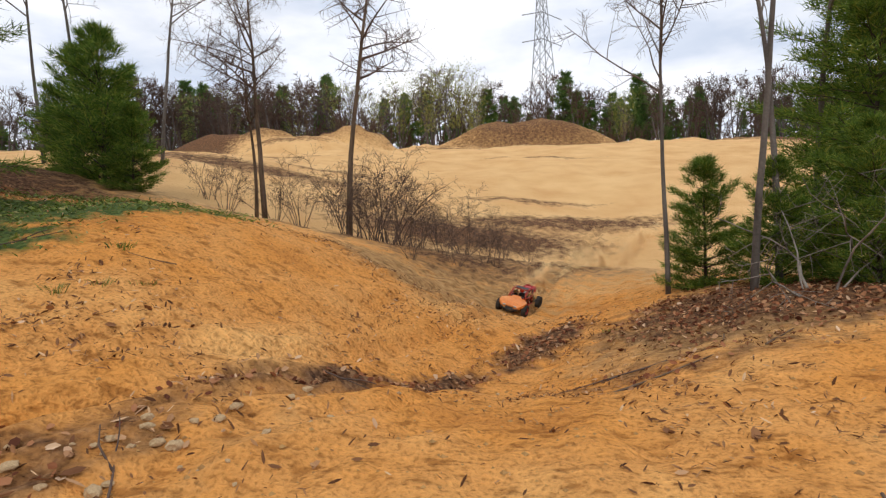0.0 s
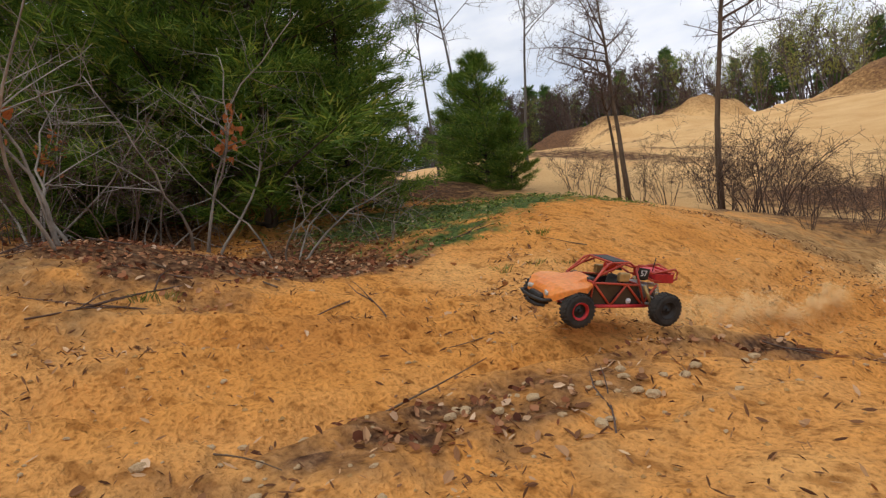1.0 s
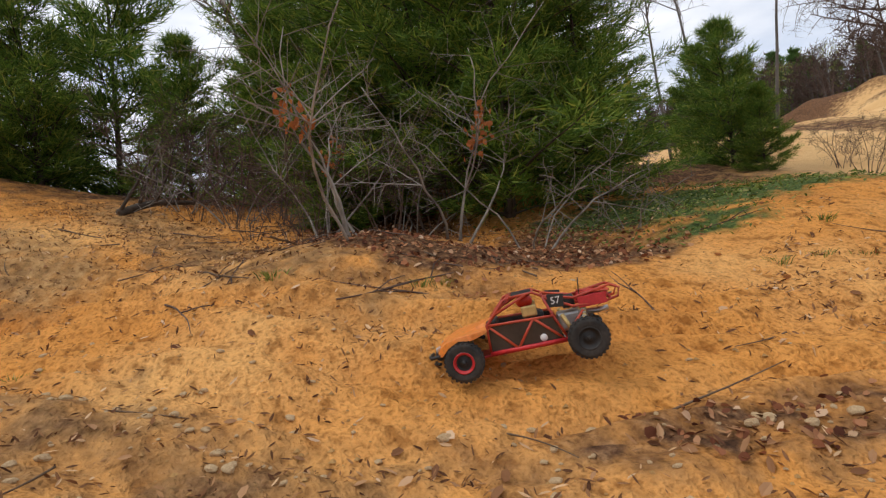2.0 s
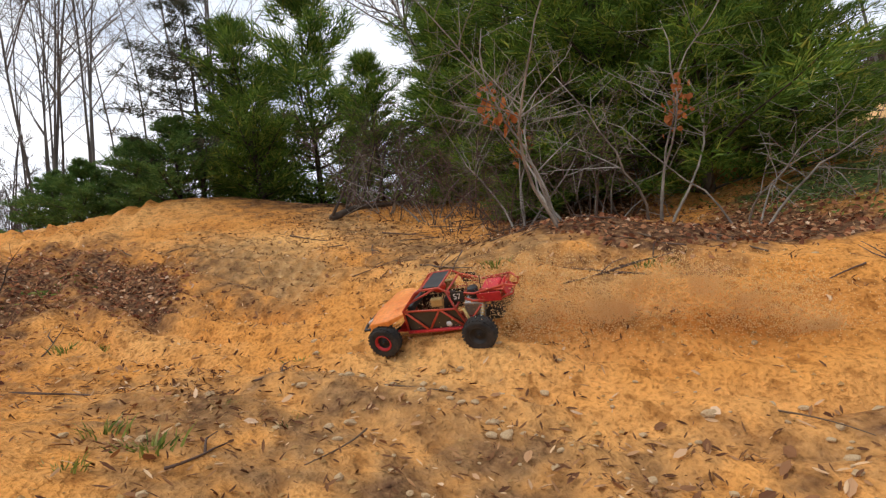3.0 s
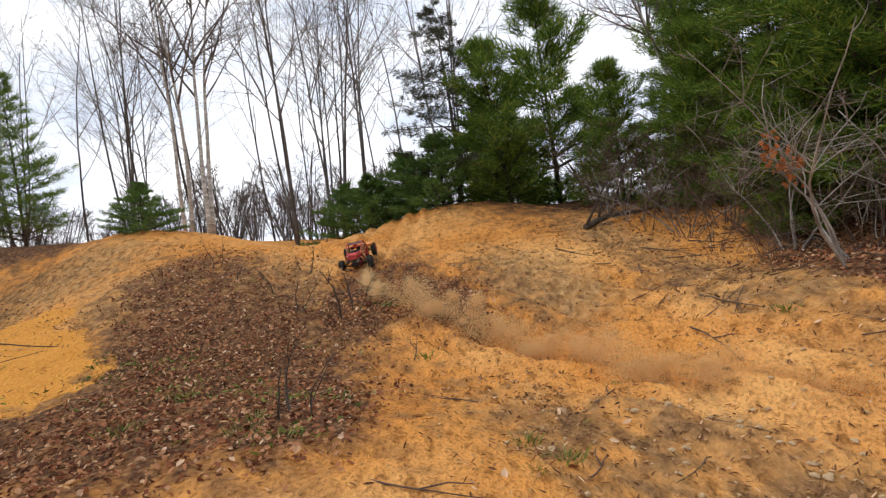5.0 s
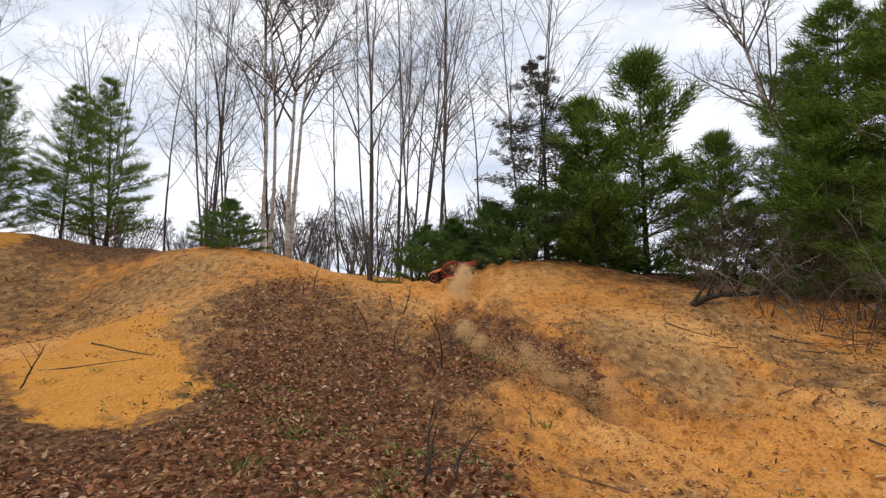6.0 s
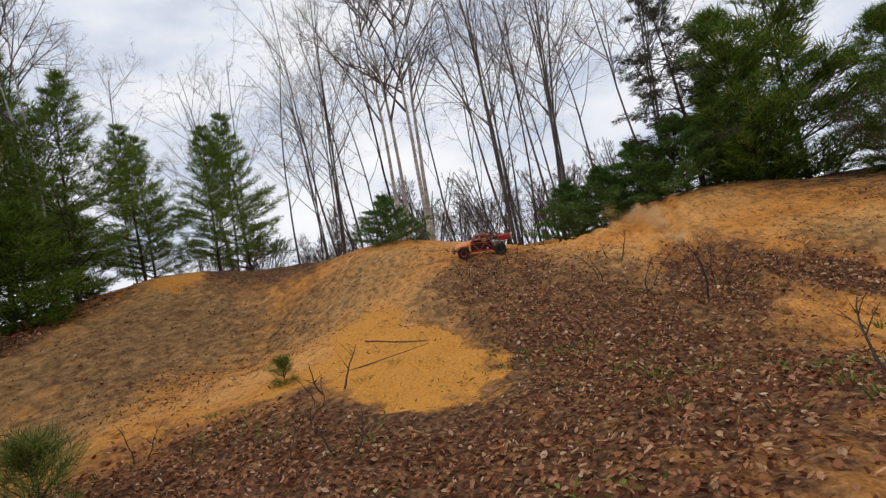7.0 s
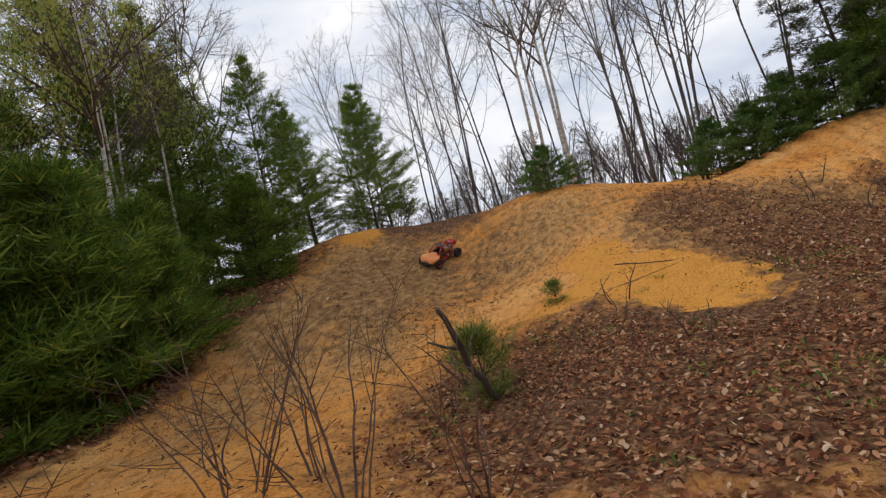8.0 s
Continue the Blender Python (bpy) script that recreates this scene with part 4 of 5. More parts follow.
def log_pile():
    rng = random.Random(97)
    root = tagged(empty("fallen_log"), "dark dead log with forked branches lying on the bank", "log")
    a = Vector((-8.15, 0.32, ground_z(-8.15, 0.32) + 0.03))
    b = Vector((-8.55, 1.75, ground_z(-8.55, 1.75) + 0.22))
    pts = [a.lerp(b, k / 6) + Vector((rng.gauss(0, 0.02), rng.gauss(0, 0.02), 0.05 * math.sin(k))) for k in range(7)]
    v, f = [], []
    tube_into(v, f, pts, [0.05, 0.045, 0.04, 0.034, 0.028, 0.022, 0.015], 9)
    raw("trunk", v, f, M_BARK_DARK, root, True)
    for i, way, ln in ((0, (0.2, 0.6, 0.9), 1.0), (3, (0.1, 0.5, 1), 0.9), (5, (0.3, 0.4, 0.9), 0.7), (1, (0.15, 0.35, 1), 0.75), (2, (0.3, 0.5, 0.9), 0.9), (2, (-0.3, 0.1, 1), 0.6), (4, (0.2, 0.7, 0.6), 0.6)):
        v, f = [], []
        br = wander(rng, pts[i], way, ln, 5, 0.15)
        tube_into(v, f, br, tapered(6, 0.024, 0.006), 6)
        sprout(rng, v, f, br, ln * 0.5, 0.01, 0, 4, 0.6, 0)
        raw("branch", v, f, M_BARK_DARK, root, True)


log_pile()


def lone_pole():
    root = tagged(empty("dead_branch"), "broken dark dead branch stuck upright in the leaves", "branch")
    rng = random.Random(3)
    foot, tip = Vector((-2.62, -7.03, ground_z(-2.62, -7.03) - 0.05)), Vector((-1.95, -7.07, 1.98))
    pts = [foot.lerp(tip, k / 9) + Vector((rng.gauss(0, 0.010), rng.gauss(0, 0.014), rng.gauss(0, 0.010) - 0.05 * math.sin(math.pi * k / 9))) for k in range(10)]
    v, f = [], []
    tube_into(v, f, pts, tapered(10, 0.032, 0.016), 8)
    tube_into(v, f, [pts[6], pts[6] + Vector((0.03, -0.09, 0.03)), pts[6] + Vector((0.04, -0.2, 0.09))], [0.014, 0.010, 0.006], 6)
    raw("stem", v, f, M_BARK_DARK, root, True)


lone_pole()


def sticks():
    rng = random.Random(19)
    protos = []
    for k in range(5):
        v, f = [], []
        ln = 0.35 + 0.16 * k
        pts = wander(rng, (-ln / 2, 0, 0), (1, 0, 0), ln, 7, 0.14)
        pts = [Vector((p.x, p.y, p.z * 0.15)) for p in pts]
        tube_into(v, f, pts, tapered(8, 0.0045 + 0.0012 * k, 0.002), 5)
        if k % 2:
            tube_into(v, f, [pts[3], pts[3] + Vector((0.1, 0.08, 0.015)), pts[3] + Vector((0.2, 0.11, 0.02))], [0.005, 0.004, 0.002], 4)
        protos.append((v, f))
    spots = [(-1.95, 1.55, 75, 4), (-6.9, 0.05, 40, 4), (-3.25, -0.25, 60, 2), (-1.45, 0.8, 10, 4), (-1.2, 0.75, 30, 3), (-3.9, 0.2, 10, 3), (-4.3, 0.6, 20, 4), (1.2, 3.3, 30, 4), (1.0, 3.6, 200, 3), (-5.0, -5.9, 110, 4), (-5.4, -5.6, 95, 4), (-4.6, 1.0, 150, 4)]
    for _ in range(70):
        spots.append((rng.uniform(-7.5, 2.5), rng.uniform(-3, 4.2), rng.uniform(0, 360), rng.choice((0, 0, 0, 1, 1, 2))))
    for _ in range(36):
        spots.append((rng.uniform(-8, -3.2), rng.uniform(0.9, 2.6), rng.uniform(0, 360), rng.choice((0, 1, 1, 2, 3))))
    first = {}
    for x, y, turn, k in spots:
        if k not in first:
            ob = first[k] = tagged(raw("twig", *protos[k], M_TWIG_RED if k % 2 else M_BARK_BROWN, None, True), "dry brown twig lying on the sand", "twig", "fallen twigs")
        else:
            ob = copy_thing(first[k], Matrix())
        n = ground_normal(x, y)
        q = Vector((0, 0, 1)).rotation_difference(n).to_matrix().to_4x4()
        ob.matrix_basis = Matrix.Translation((x, y, ground_z(x, y) + 0.006)) @ q @ pose(0, 0, 0, 0, 0, turn)


sticks()


def stones():
    rng = random.Random(29)
    protos = []
    for k in range(6):
        bm = bmesh.new()
        bmesh.ops.create_icosphere(bm, subdivisions=2, radius=1)
        for v in bm.verts:
            v.co *= 1 + 0.35 * noise.noise(v.co * 1.3 + Vector((k * 5.1, 0, 0)))
            v.co = Vector((v.co.x, v.co.y * 0.75, v.co.z * 0.5))
        protos.append(bm)
    spots = []
    for cx, cy, a, b, turn, n, lo, hi in ((-1.6, 1.4, 1.5, 0.34, 57, 50, 0.010, 0.034), (-2.7, -0.05, 1.4, 0.6, 50, 84, 0.008, 0.03), (-2.9, -0.9, 1.5, 0.9, 0, 34, 0.010, 0.03), (-0.9, 2.1, 0.7, 0.25, 35, 10, 0.02, 0.05), (-0.6, 2.2, 3.5, 2.2, 0, 26, 0.008, 0.02), (-3, 1, 3, 2, 0, 30, 0.008, 0.02)):
        for _ in range(n):
            u, v = rng.gauss(0, 0.5) * a, rng.gauss(0, 0.5) * b
            c, s = math.cos(radians(turn)), math.sin(radians(turn))
            spots.append((cx + u * c - v * s, cy + u * s + v * c, lo + (hi - lo) * rng.random() ** 2))
    first = {}
    for i, (x, y, r) in enumerate(spots):
        k = i % 6
        if k not in first:
            ob = first[k] = part("stone", protos[k], M_STONE)
            tagged(ob, "pale rounded stone half sunk in sand", "stone", "stones on the track")
        else:
            ob = copy_thing(first[k], Matrix())
        ob.matrix_basis = pose(x, y, ground_z(x, y) + r * 0.12, rng.uniform(-12, 12), rng.uniform(-12, 12), rng.uniform(0, 360)) @ Matrix.Scale(r, 4)


stones()


# ---- leaf litter, clods, grass and moss ----
def scatter(count, seed, area, test):
    rng = random.Random(seed)
    x0, x1, y0, y1 = area
    out = []
    xs = np.array([[rng.uniform(x0, x1), rng.uniform(y0, y1)] for _ in range(count)])
    w = test(xs[:, 0], xs[:, 1])
    for (x, y), k in zip(xs, w):
        if rng.random() < k:
            out.append((x, y))
    return rng, out


def litter(seed, count, area, test, lo, hi, name, label, mat=None, slim=1.0):
    rng, spots = scatter(count, seed, area, test)
    v, f = [], []
    for x, y in spots:
        n = (ground_normal(x, y) + Vector((rng.gauss(0, 0.55), rng.gauss(0, 0.55), 0))).normalized()
        leaf_into(rng, v, f, Vector((x, y, ground_z(x, y) + rng.uniform(0.004, 0.022))), n, rng.uniform(lo, hi), slim * rng.uniform(0.6, 1.2))
    tagged(raw(name, v, f, mat or M_LITTER), label, "leaf litter", kind="stuff")


patchy = lambda x, y: np.array([0.55 + 0.9 * noise.noise((a * 1.6, b * 1.6, 4.4)) for a, b in zip(x, y)])
in_humus = lambda x, y: np.clip(zone_weight(HUMUS, x, y) * 2.0 - 0.75 + patchy(x, y), 0, 1) * np.clip((zone_weight(HUMUS, x, y) - 0.28) / 0.3, 0, 1) * (1 - np.clip(zone_weight(GOLD, x, y) * 3, 0, 1))
litter(101, 85000, (-8.5, 2.5, -9.0, -1.2), in_humus, 0.018, 0.050, "leaf_litter", "brown and pinkish dead leaves lying thick on the ridge", slim=0.8)
litter(103, 52000, (-9.5, 5.0, 1.2, 8.5), in_humus, 0.018, 0.052, "leaf_litter", "brown dead leaves lying under the pines and in the gully")
litter(104, 20000, (-9.0, 0.0, -14.5, -9.0), in_humus, 0.025, 0.06, "leaf_litter", "brown dead leaves at the foot of the young pines")
drifts = lambda x, y: np.array([min(max(0.05 + 1.1 * noise.noise((a * 0.9, b * 0.9, 9.4)) + 1.0 * noise.noise((a * 3.6, b * 3.6, 2.4)), 0.03), 1.0) for a, b in zip(x, y)]) + 0.55 * zone_weight(DIRT, x, y) + 0.35 * np.clip((-3.2 - x) / 1.5, 0, 1) * np.clip((y + 0.6) / 0.8, 0, 1)
litter(106, 150000, (-9.0, 3.5, -10.5, 7.0), drifts, 0.010, 0.055, "leaf_crumbs", "crumbled bits of leaf and bark on the sand", M_BITS, 0.32)
litter(105, 3600, (-8.0, 3.5, -5.0, 7.0), drifts, 0.022, 0.065, "scattered_leaves", "single dead leaves strewn on the sand", M_CHIP, 0.7)
gully = [(-0.35, 3.75, 1.9, 0.22, 56, 1.0), (-1.35, 1.75, 1.5, 0.30, 57, 1.0), (1.0, 5.6, 1.0, 0.30, 55, 1.0), (-2.6, -0.3, 1.3, 0.5, 50, 0.5)]
litter(109, 5200, (-3.5, 2.5, -1.2, 7.0), lambda x, y: np.clip(zone_weight(gully, x, y) * 1.5 - 0.25, 0, 1), 0.02, 0.08, "wood_chips", "pale wood chips and curled leaves washed into the gully", M_CHIP, 0.5)


def clods():
    rng, spots = scatter(15000, 107, (-9.0, 4.0, -9.0, 7.5), lambda x, y: np.full(len(x), 1.0) * (zone_weight(HUMUS, x, y) < 0.4))
    v, f = [], []
    for x, y in spots:
        r = 0.004 + 0.013 * rng.random() ** 3
        z = ground_z(x, y)
        b = len(v)
        for d in ((1, 0, 0), (0, 1, 0), (-1, 0, 0), (0, -1, 0), (0, 0, 0.7), (0, 0, -0.5)):
            v.append((x + d[0] * r * rng.uniform(0.6, 1.4), y + d[1] * r * rng.uniform(0.6, 1.4), z + d[2] * r))
        f.extend((b + i, b + (i + 1) % 4, b + 4) for i in range(4))
    tagged(raw("sand_clods", v, f, M_CLOD), "small crumbs and clods of damp sand", "clods", kind="stuff")


clods()


def blades(seed, count, height, rad):
    rng = random.Random(seed)
    v, f = [], []
    for _ in range(count):
        an, d = rng.uniform(0, 6.28), rng.random() * rad
        p = Vector((math.cos(an) * d, math.sin(an) * d, -0.01))
        way = Vector((math.cos(an) * rng.uniform(0.1, 0.9), math.sin(an) * rng.uniform(0.1, 0.9), 1)).normalized()
        s = way.orthogonal().normalized() * rng.uniform(0.002, 0.0045)
        h = height * rng.uniform(0.5, 1.1)
        b = len(v)
        v.extend((p - s, p + s, p + way * h * 0.6 + s * 0.8, p + way * h * 0.6 - s * 0.8, p + way * h + Vector((way.x, way.y, -0.15)) * h * 0.3))
        f.extend(((b, b + 1, b + 2, b + 3), (b + 3, b + 2, b + 4)))
    return v, f


tuft = empty("grass_tuft")
tagged(raw("blade", *blades(111, 60, 0.095, 0.08), M_GRASS, tuft), kind="stuff")
put_all(tuft, [(-3.85, 0.62, 0, 0.9, 0, 0), (-2.75, -1.2, 40, 1.1, 0, 0), (-2.55, -1.4, 90, 0.8, 0, 0), (-3.3, -1.0, 130, 0.8, 0, 0), (-3.9, -2.9, 200, 1.1, 0, 0), (-3.2, -2.9, 230, 1.1, 0, 0), (-3.0, -3.3, 20, 1.0, 0, 0), (-5.2, -3.0, 60, 0.9, 0, 0), (-2.0, -1.7, 100, 0.9, 0, 0),
               (-2.2, 3.6, 140, 0.9, 0, 0), (-2.0, 3.75, 180, 0.8, 0, 0), (-4.9, -5.7, 210, 0.8, 0, 0), (-4.6, -5.9, 250, 0.8, 0, 0), (-2.6, -4.2, 300, 0.9, 0, 0), (-2.2, -4.9, 330, 1.0, 0, 0), (-3.9, -6.9, 15, 1.0, 0, 0), (-4.4, -7.2, 75, 1.0, 0, 0), (-4.6, 1.0, 10, 0.7, 0, 0),
               (-2.97, -1.38, 20, 1.0, 0, 0), (-3.1, -0.74, 110, 0.8, 0, 0), (-5.06, -1.83, 60, 1.0, 0, 0), (-4.14, -3.74, 80, 1.2, 0, 0), (-4.76, -3.66, 140, 1.1, 0, 0), (-2.88, -2.86, 10, 1.2, 0, 0), (-2.75, -2.6, 200, 1.1, 0, 0), (-3.29, -3.75, 250, 1.3, 0, 0), (-5.19, -3.55, 310, 1.0, 0, 0), (-4.91, -1.94, 30, 1.1, 0, 0), (-3.33, 1.42, 70, 0.9, 0, 0), (-3.37, 1.30, 170, 0.8, 0, 0), (-2.36, 3.41, 120, 0.9, 0, 0), (-2.39, 4.19, 0, 1.0, 0, 0),
               (-3.9, -0.6, 50, 0.9, 0, 0), (-1.9, -6.2, 170, 0.8, 0, 0), (1.4, 5.1, 85, 0.8, 0, 0)],
        "small tuft of young grass", "grass", "grass tufts")


def moss():
    rng, spots = scatter(22000, 113, (-8.5, -1.5, 3.2, 10.5), lambda x, y: np.clip(zone_weight(MOSS, x, y) * 1.6 - 0.2, 0, 1))
    v, f = [], []
    for x, y in spots:
        leaf_into(rng, v, f, Vector((x, y, ground_z(x, y) + rng.uniform(0.01, 0.05))), Vector((rng.gauss(0, 0.5), rng.gauss(0, 0.5), 1)).normalized(), rng.uniform(0.025, 0.06), 0.5)
    tagged(raw("ground_cover", v, f, M_GRASS), "low green creeping plants behind the mound", "ground cover", kind="stuff")


moss()


def weeds():
    ridge = [r for r in HUMUS if r[0] > -8 and -7 < r[1] < -2]
    rng, spots = scatter(16000, 117, (-8.0, -1.0, -7.5, -1.0), lambda x, y: 0.6 * np.clip(zone_weight(ridge, x, y) * 4 - 1.6, 0, 1) * (patchy(x, y) > 0.70))
    v, f = [], []
    for x, y in spots:
        leaf_into(rng, v, f, Vector((x, y, ground_z(x, y) + rng.uniform(0.02, 0.06))), Vector((rng.gauss(0, 1.0), rng.gauss(0, 1.0), 0.8)).normalized(), rng.uniform(0.02, 0.055), 0.4)
    tagged(raw("weeds", v, f, M_GRASS), "low green weeds coming up through the dead leaves", "weeds", kind="stuff")


weeds()


# ---- the radio-controlled buggy ----
def hood_bm():
    """Arched bonnet with flared front wings: cross sections lofted from nose to windscreen."""
    rows = [(0.395, 0.120, 0.140, 0.158), (0.375, 0.150, 0.160, 0.178), (0.335, 0.195, 0.188, 0.196), (0.28, 0.212, 0.202, 0.208), (0.22, 0.205, 0.206, 0.220), (0.165, 0.150, 0.206, 0.232), (0.13, 0.130, 0.214, 0.240)]
    bm = bmesh.new()
    rings = []
    for k, (x, w, ze, zc) in enumerate(rows):
        drop = (0.02, 0.04, 0.03, 0.016, 0.03, 0.02, 0.01)[k]
        prof = [(-w, ze - drop), (-w * 0.98, ze), (-w * 0.62, ze + 0.004), (-w * 0.50, zc - 0.003), (-w * 0.2, zc), (w * 0.2, zc), (w * 0.50, zc - 0.003), (w * 0.62, ze + 0.004), (w * 0.98, ze), (w, ze - drop)]
        rings.append([bm.verts.new((x, y, z)) for y, z in prof])
    for a, b in zip(rings, rings[1:]):
        for i in range(9):
            bm.faces.new((a[i], b[i], b[i + 1], a[i + 1]))
    bm.faces.new(rings[0])
    bmesh.ops.recalc_face_normals(bm, faces=bm.faces)
    bmesh.ops.bevel(bm, geom=bm.edges[:], offset=0.003, segments=1, affect="EDGES")
    bmesh.ops.solidify(bm, geom=bm.faces[:], thickness=0.004)
    return bm


def tyre(parent, rim_mat):
    """A knobbly tyre, turned about its axle (local y)."""
    bm = lathe_bm([(0.050, -0.030), (0.072, -0.036), (0.083, -0.032), (0.088, -0.020), (0.089, 0.0), (0.088, 0.020), (0.083, 0.032), (0.072, 0.036), (0.050, 0.030)], 32)
    for k in range(26):
        an = 2 * math.pi * k / 26
        for y in (-0.022, 0.0, 0.022):
            o = an + (0.12 if y == 0 else 0)
            m = Matrix.Rotation(o, 4, "Y") @ Matrix.Translation((0.0872, y, 0))
            c = bmesh.ops.create_cube(bm, size=1, matrix=m @ Matrix.Diagonal((0.008, 0.014, 0.011, 1)))
    t = part("tyre", bm, M_RUBBER, parent, "dusty black knobbly rubber tyre")
    part("rim", lathe_bm([(0.006, 0.016), (0.018, 0.020), (0.022, 0.012), (0.040, 0.010), (0.046, 0.030), (0.052, 0.031), (0.052, -0.031), (0.046, -0.030), (0.040, -0.010), (0.022, -0.012), (0.018, -0.020), (0.006, -0.016)], 24), M_BLACK, parent)
    if rim_mat is M_RED:
        for side in (-1, 1):
            part("rim_ring", lathe_bm([(0.036, side * 0.020), (0.038, side * 0.027), (0.045, side * 0.032), (0.049, side * 0.033), (0.048, side * 0.026)], 24), M_RED, parent, "dull red ring on the wheel rim")
    part("hub", lathe_bm([(0.0, 0.032), (0.010, 0.032), (0.012, 0.026), (0.012, -0.026), (0.010, -0.032), (0.0, -0.032)], 12), M_BLACK, parent)


def buggy():
    """Nose along +x, left along +y, the wheels' tread at z = 0."""
    root = tagged(empty("rc_buggy"), "radio-controlled sand buggy with orange bonnet and red tube cage", "toy car")
    part("bonnet", hood_bm(), M_ORANGE, root, "dusty orange plastic bonnet with flared wings")
    part("floor_plate", box_bm(0.56, 0.17, 0.012, (-0.03, 0, 0.072), 0.004), M_RED, root)
    part("nose_block", box_bm(0.10, 0.13, 0.05, (0.37, 0, 0.115), 0.015), M_BLACK, root)
    part("front_bumper", tube_bm([(0.36, -0.13, 0.125), (0.43, -0.12, 0.118), (0.445, -0.06, 0.115), (0.445, 0.06, 0.115), (0.43, 0.12, 0.118), (0.36, 0.13, 0.125)], 0.009), M_BLACK, root)
    part("front_bumper", tube_bm([(0.40, -0.09, 0.08), (0.43, -0.05, 0.08), (0.43, 0.05, 0.08), (0.40, 0.09, 0.08)], 0.008), M_BLACK, root)
    for s in (-1, 1):
        part("headlight", box_bm(0.014, 0.055, 0.026, (0.392, s * 0.082, 0.150), 0.008, (0, 0, -s * 18)), M_LAMP, root, "clear oblong headlight")
        bm = bmesh.new()
        prof = [(0.15, 0.085), (-0.20, 0.085), (-0.155, 0.20), (0.145, 0.215)]
        vs = [bm.verts.new((x, s * 0.125, z)) for x, z in prof] + [bm.verts.new((x, s * 0.119, z)) for x, z in prof]
        bm.faces.new(vs[:4]), bm.faces.new(vs[:3:-1])
        for i in range(4):
            bm.faces.new((vs[i], vs[(i + 1) % 4], vs[4 + (i + 1) % 4], vs[4 + i]))
        bmesh.ops.recalc_face_normals(bm, faces=bm.faces)
        part("side_panel", bm, M_SMOKED, root, "smoked black side panel")
        part("emblem", lathe_bm([(0.0, 0.001), (0.017, 0.001), (0.017, -0.001), (0.0, -0.001)], 20, (90, 0, 0), (-0.10, s * 0.1275, 0.115)), M_WHITE, root, "round pale sticker")
        cage = [
            [(0.15, s * 0.13, 0.085), (0.145, s * 0.135, 0.22), (0.05, s * 0.115, 0.315), (0.02, s * 0.11, 0.322)],
            [(0.02, s * 0.11, 0.322), (-0.09, s * 0.11, 0.325), (-0.13, s * 0.115, 0.30)],
            [(-0.13, s * 0.115, 0.30), (-0.16, s * 0.13, 0.205), (-0.21, s * 0.13, 0.085)],
            [(0.145, s * 0.135, 0.218), (-0.16, s * 0.135, 0.205)],
            [(0.15, s * 0.133, 0.088), (-0.05, s * 0.135, 0.088), (-0.21, s * 0.133, 0.088)],
            [(0.14, s * 0.132, 0.215), (0.02, s * 0.134, 0.090)],
            [(-0.13, s * 0.115, 0.295), (-0.26, s * 0.10, 0.225), (-0.40, s * 0.085, 0.215)],
            [(-0.20, s * 0.125, 0.095), (-0.30, s * 0.10, 0.20)],
            [(-0.40, s * 0.085, 0.215), (-0.43, s * 0.08, 0.265), (-0.30, s * 0.075, 0.275)],
            [(-0.06, s * 0.112, 0.322), (0.10, s * 0.128, 0.26)],
        ]
        cage += [
            [(0.02, s * 0.134, 0.090), (-0.07, s * 0.134, 0.210)],
            [(-0.07, s * 0.134, 0.210), (-0.19, s * 0.132, 0.095)],
            [(-0.13, s * 0.115, 0.298), (-0.27, s * 0.09, 0.262), (-0.44, s * 0.07, 0.285)],
            [(-0.44, s * 0.07, 0.285), (-0.485, s * 0.045, 0.262), (-0.47, s * 0.06, 0.225), (-0.40, s * 0.085, 0.215)],
            [(-0.30, s * 0.075, 0.275), (-0.40, s * 0.085, 0.215)],
            [(0.145, s * 0.135, 0.218), (0.07, s * 0.10, 0.285), (0.02, s * 0.11, 0.322)],
        ]
        part("rear_strut", tube_bm([(-0.20, s * 0.12, 0.20), (-0.24, s * 0.15, 0.105)], 0.010, 8), M_GOLD, root, "tan strut behind the cockpit")
        part("side_box", box_bm(0.07, 0.03, 0.05, (-0.06, s * 0.112, 0.245), 0.008), M_GOLD, root, "tan harness pack in the cockpit")
        for k, pts in enumerate(cage):
            part("cage_tube", tube_bm(pts, 0.0062 if k != 4 else 0.010), M_TUBE if k != 4 else M_RED, root)
        part("number_plate", box_bm(0.075, 0.004, 0.060, (-0.185, s * 0.117, 0.268), 0.0015, (0, -8, 0)), M_BLACK, root, "black plate with white race number")
        cu = bpy.data.curves.new("race_number", "FONT")
        cu.body, cu.size, cu.extrude, cu.align_x, cu.align_y = "57", 0.045, 0.0006, "CENTER", "CENTER"
        cu.materials.append(M_WHITE)
        tx = new("race_number", cu)
        tx.parent = root
        tx.matrix_basis = pose(-0.185, s * 0.1205, 0.268, 90, 0, 180 if s > 0 else 0)
        # suspension
        for ax, h in ((0.27, 0.115), (-0.29, 0.12)):
            part("lower_arm", tube_bm([(ax - 0.03, s * 0.06, 0.085), (ax, s * 0.165, 0.085), (ax + 0.03, s * 0.06, 0.085)], 0.007, 6), M_BLACK, root)
            part("upper_arm", tube_bm([(ax, s * 0.06, 0.13), (ax, s * 0.165, 0.108)], 0.005, 6), M_ALLOY, root)
            top = (ax - 0.015, s * 0.085, 0.205)
            part("shock_absorber", tube_bm([top, (ax, s * 0.14, 0.095)], 0.012, 10), M_GOLD, root, "tan coil-over shock absorber")
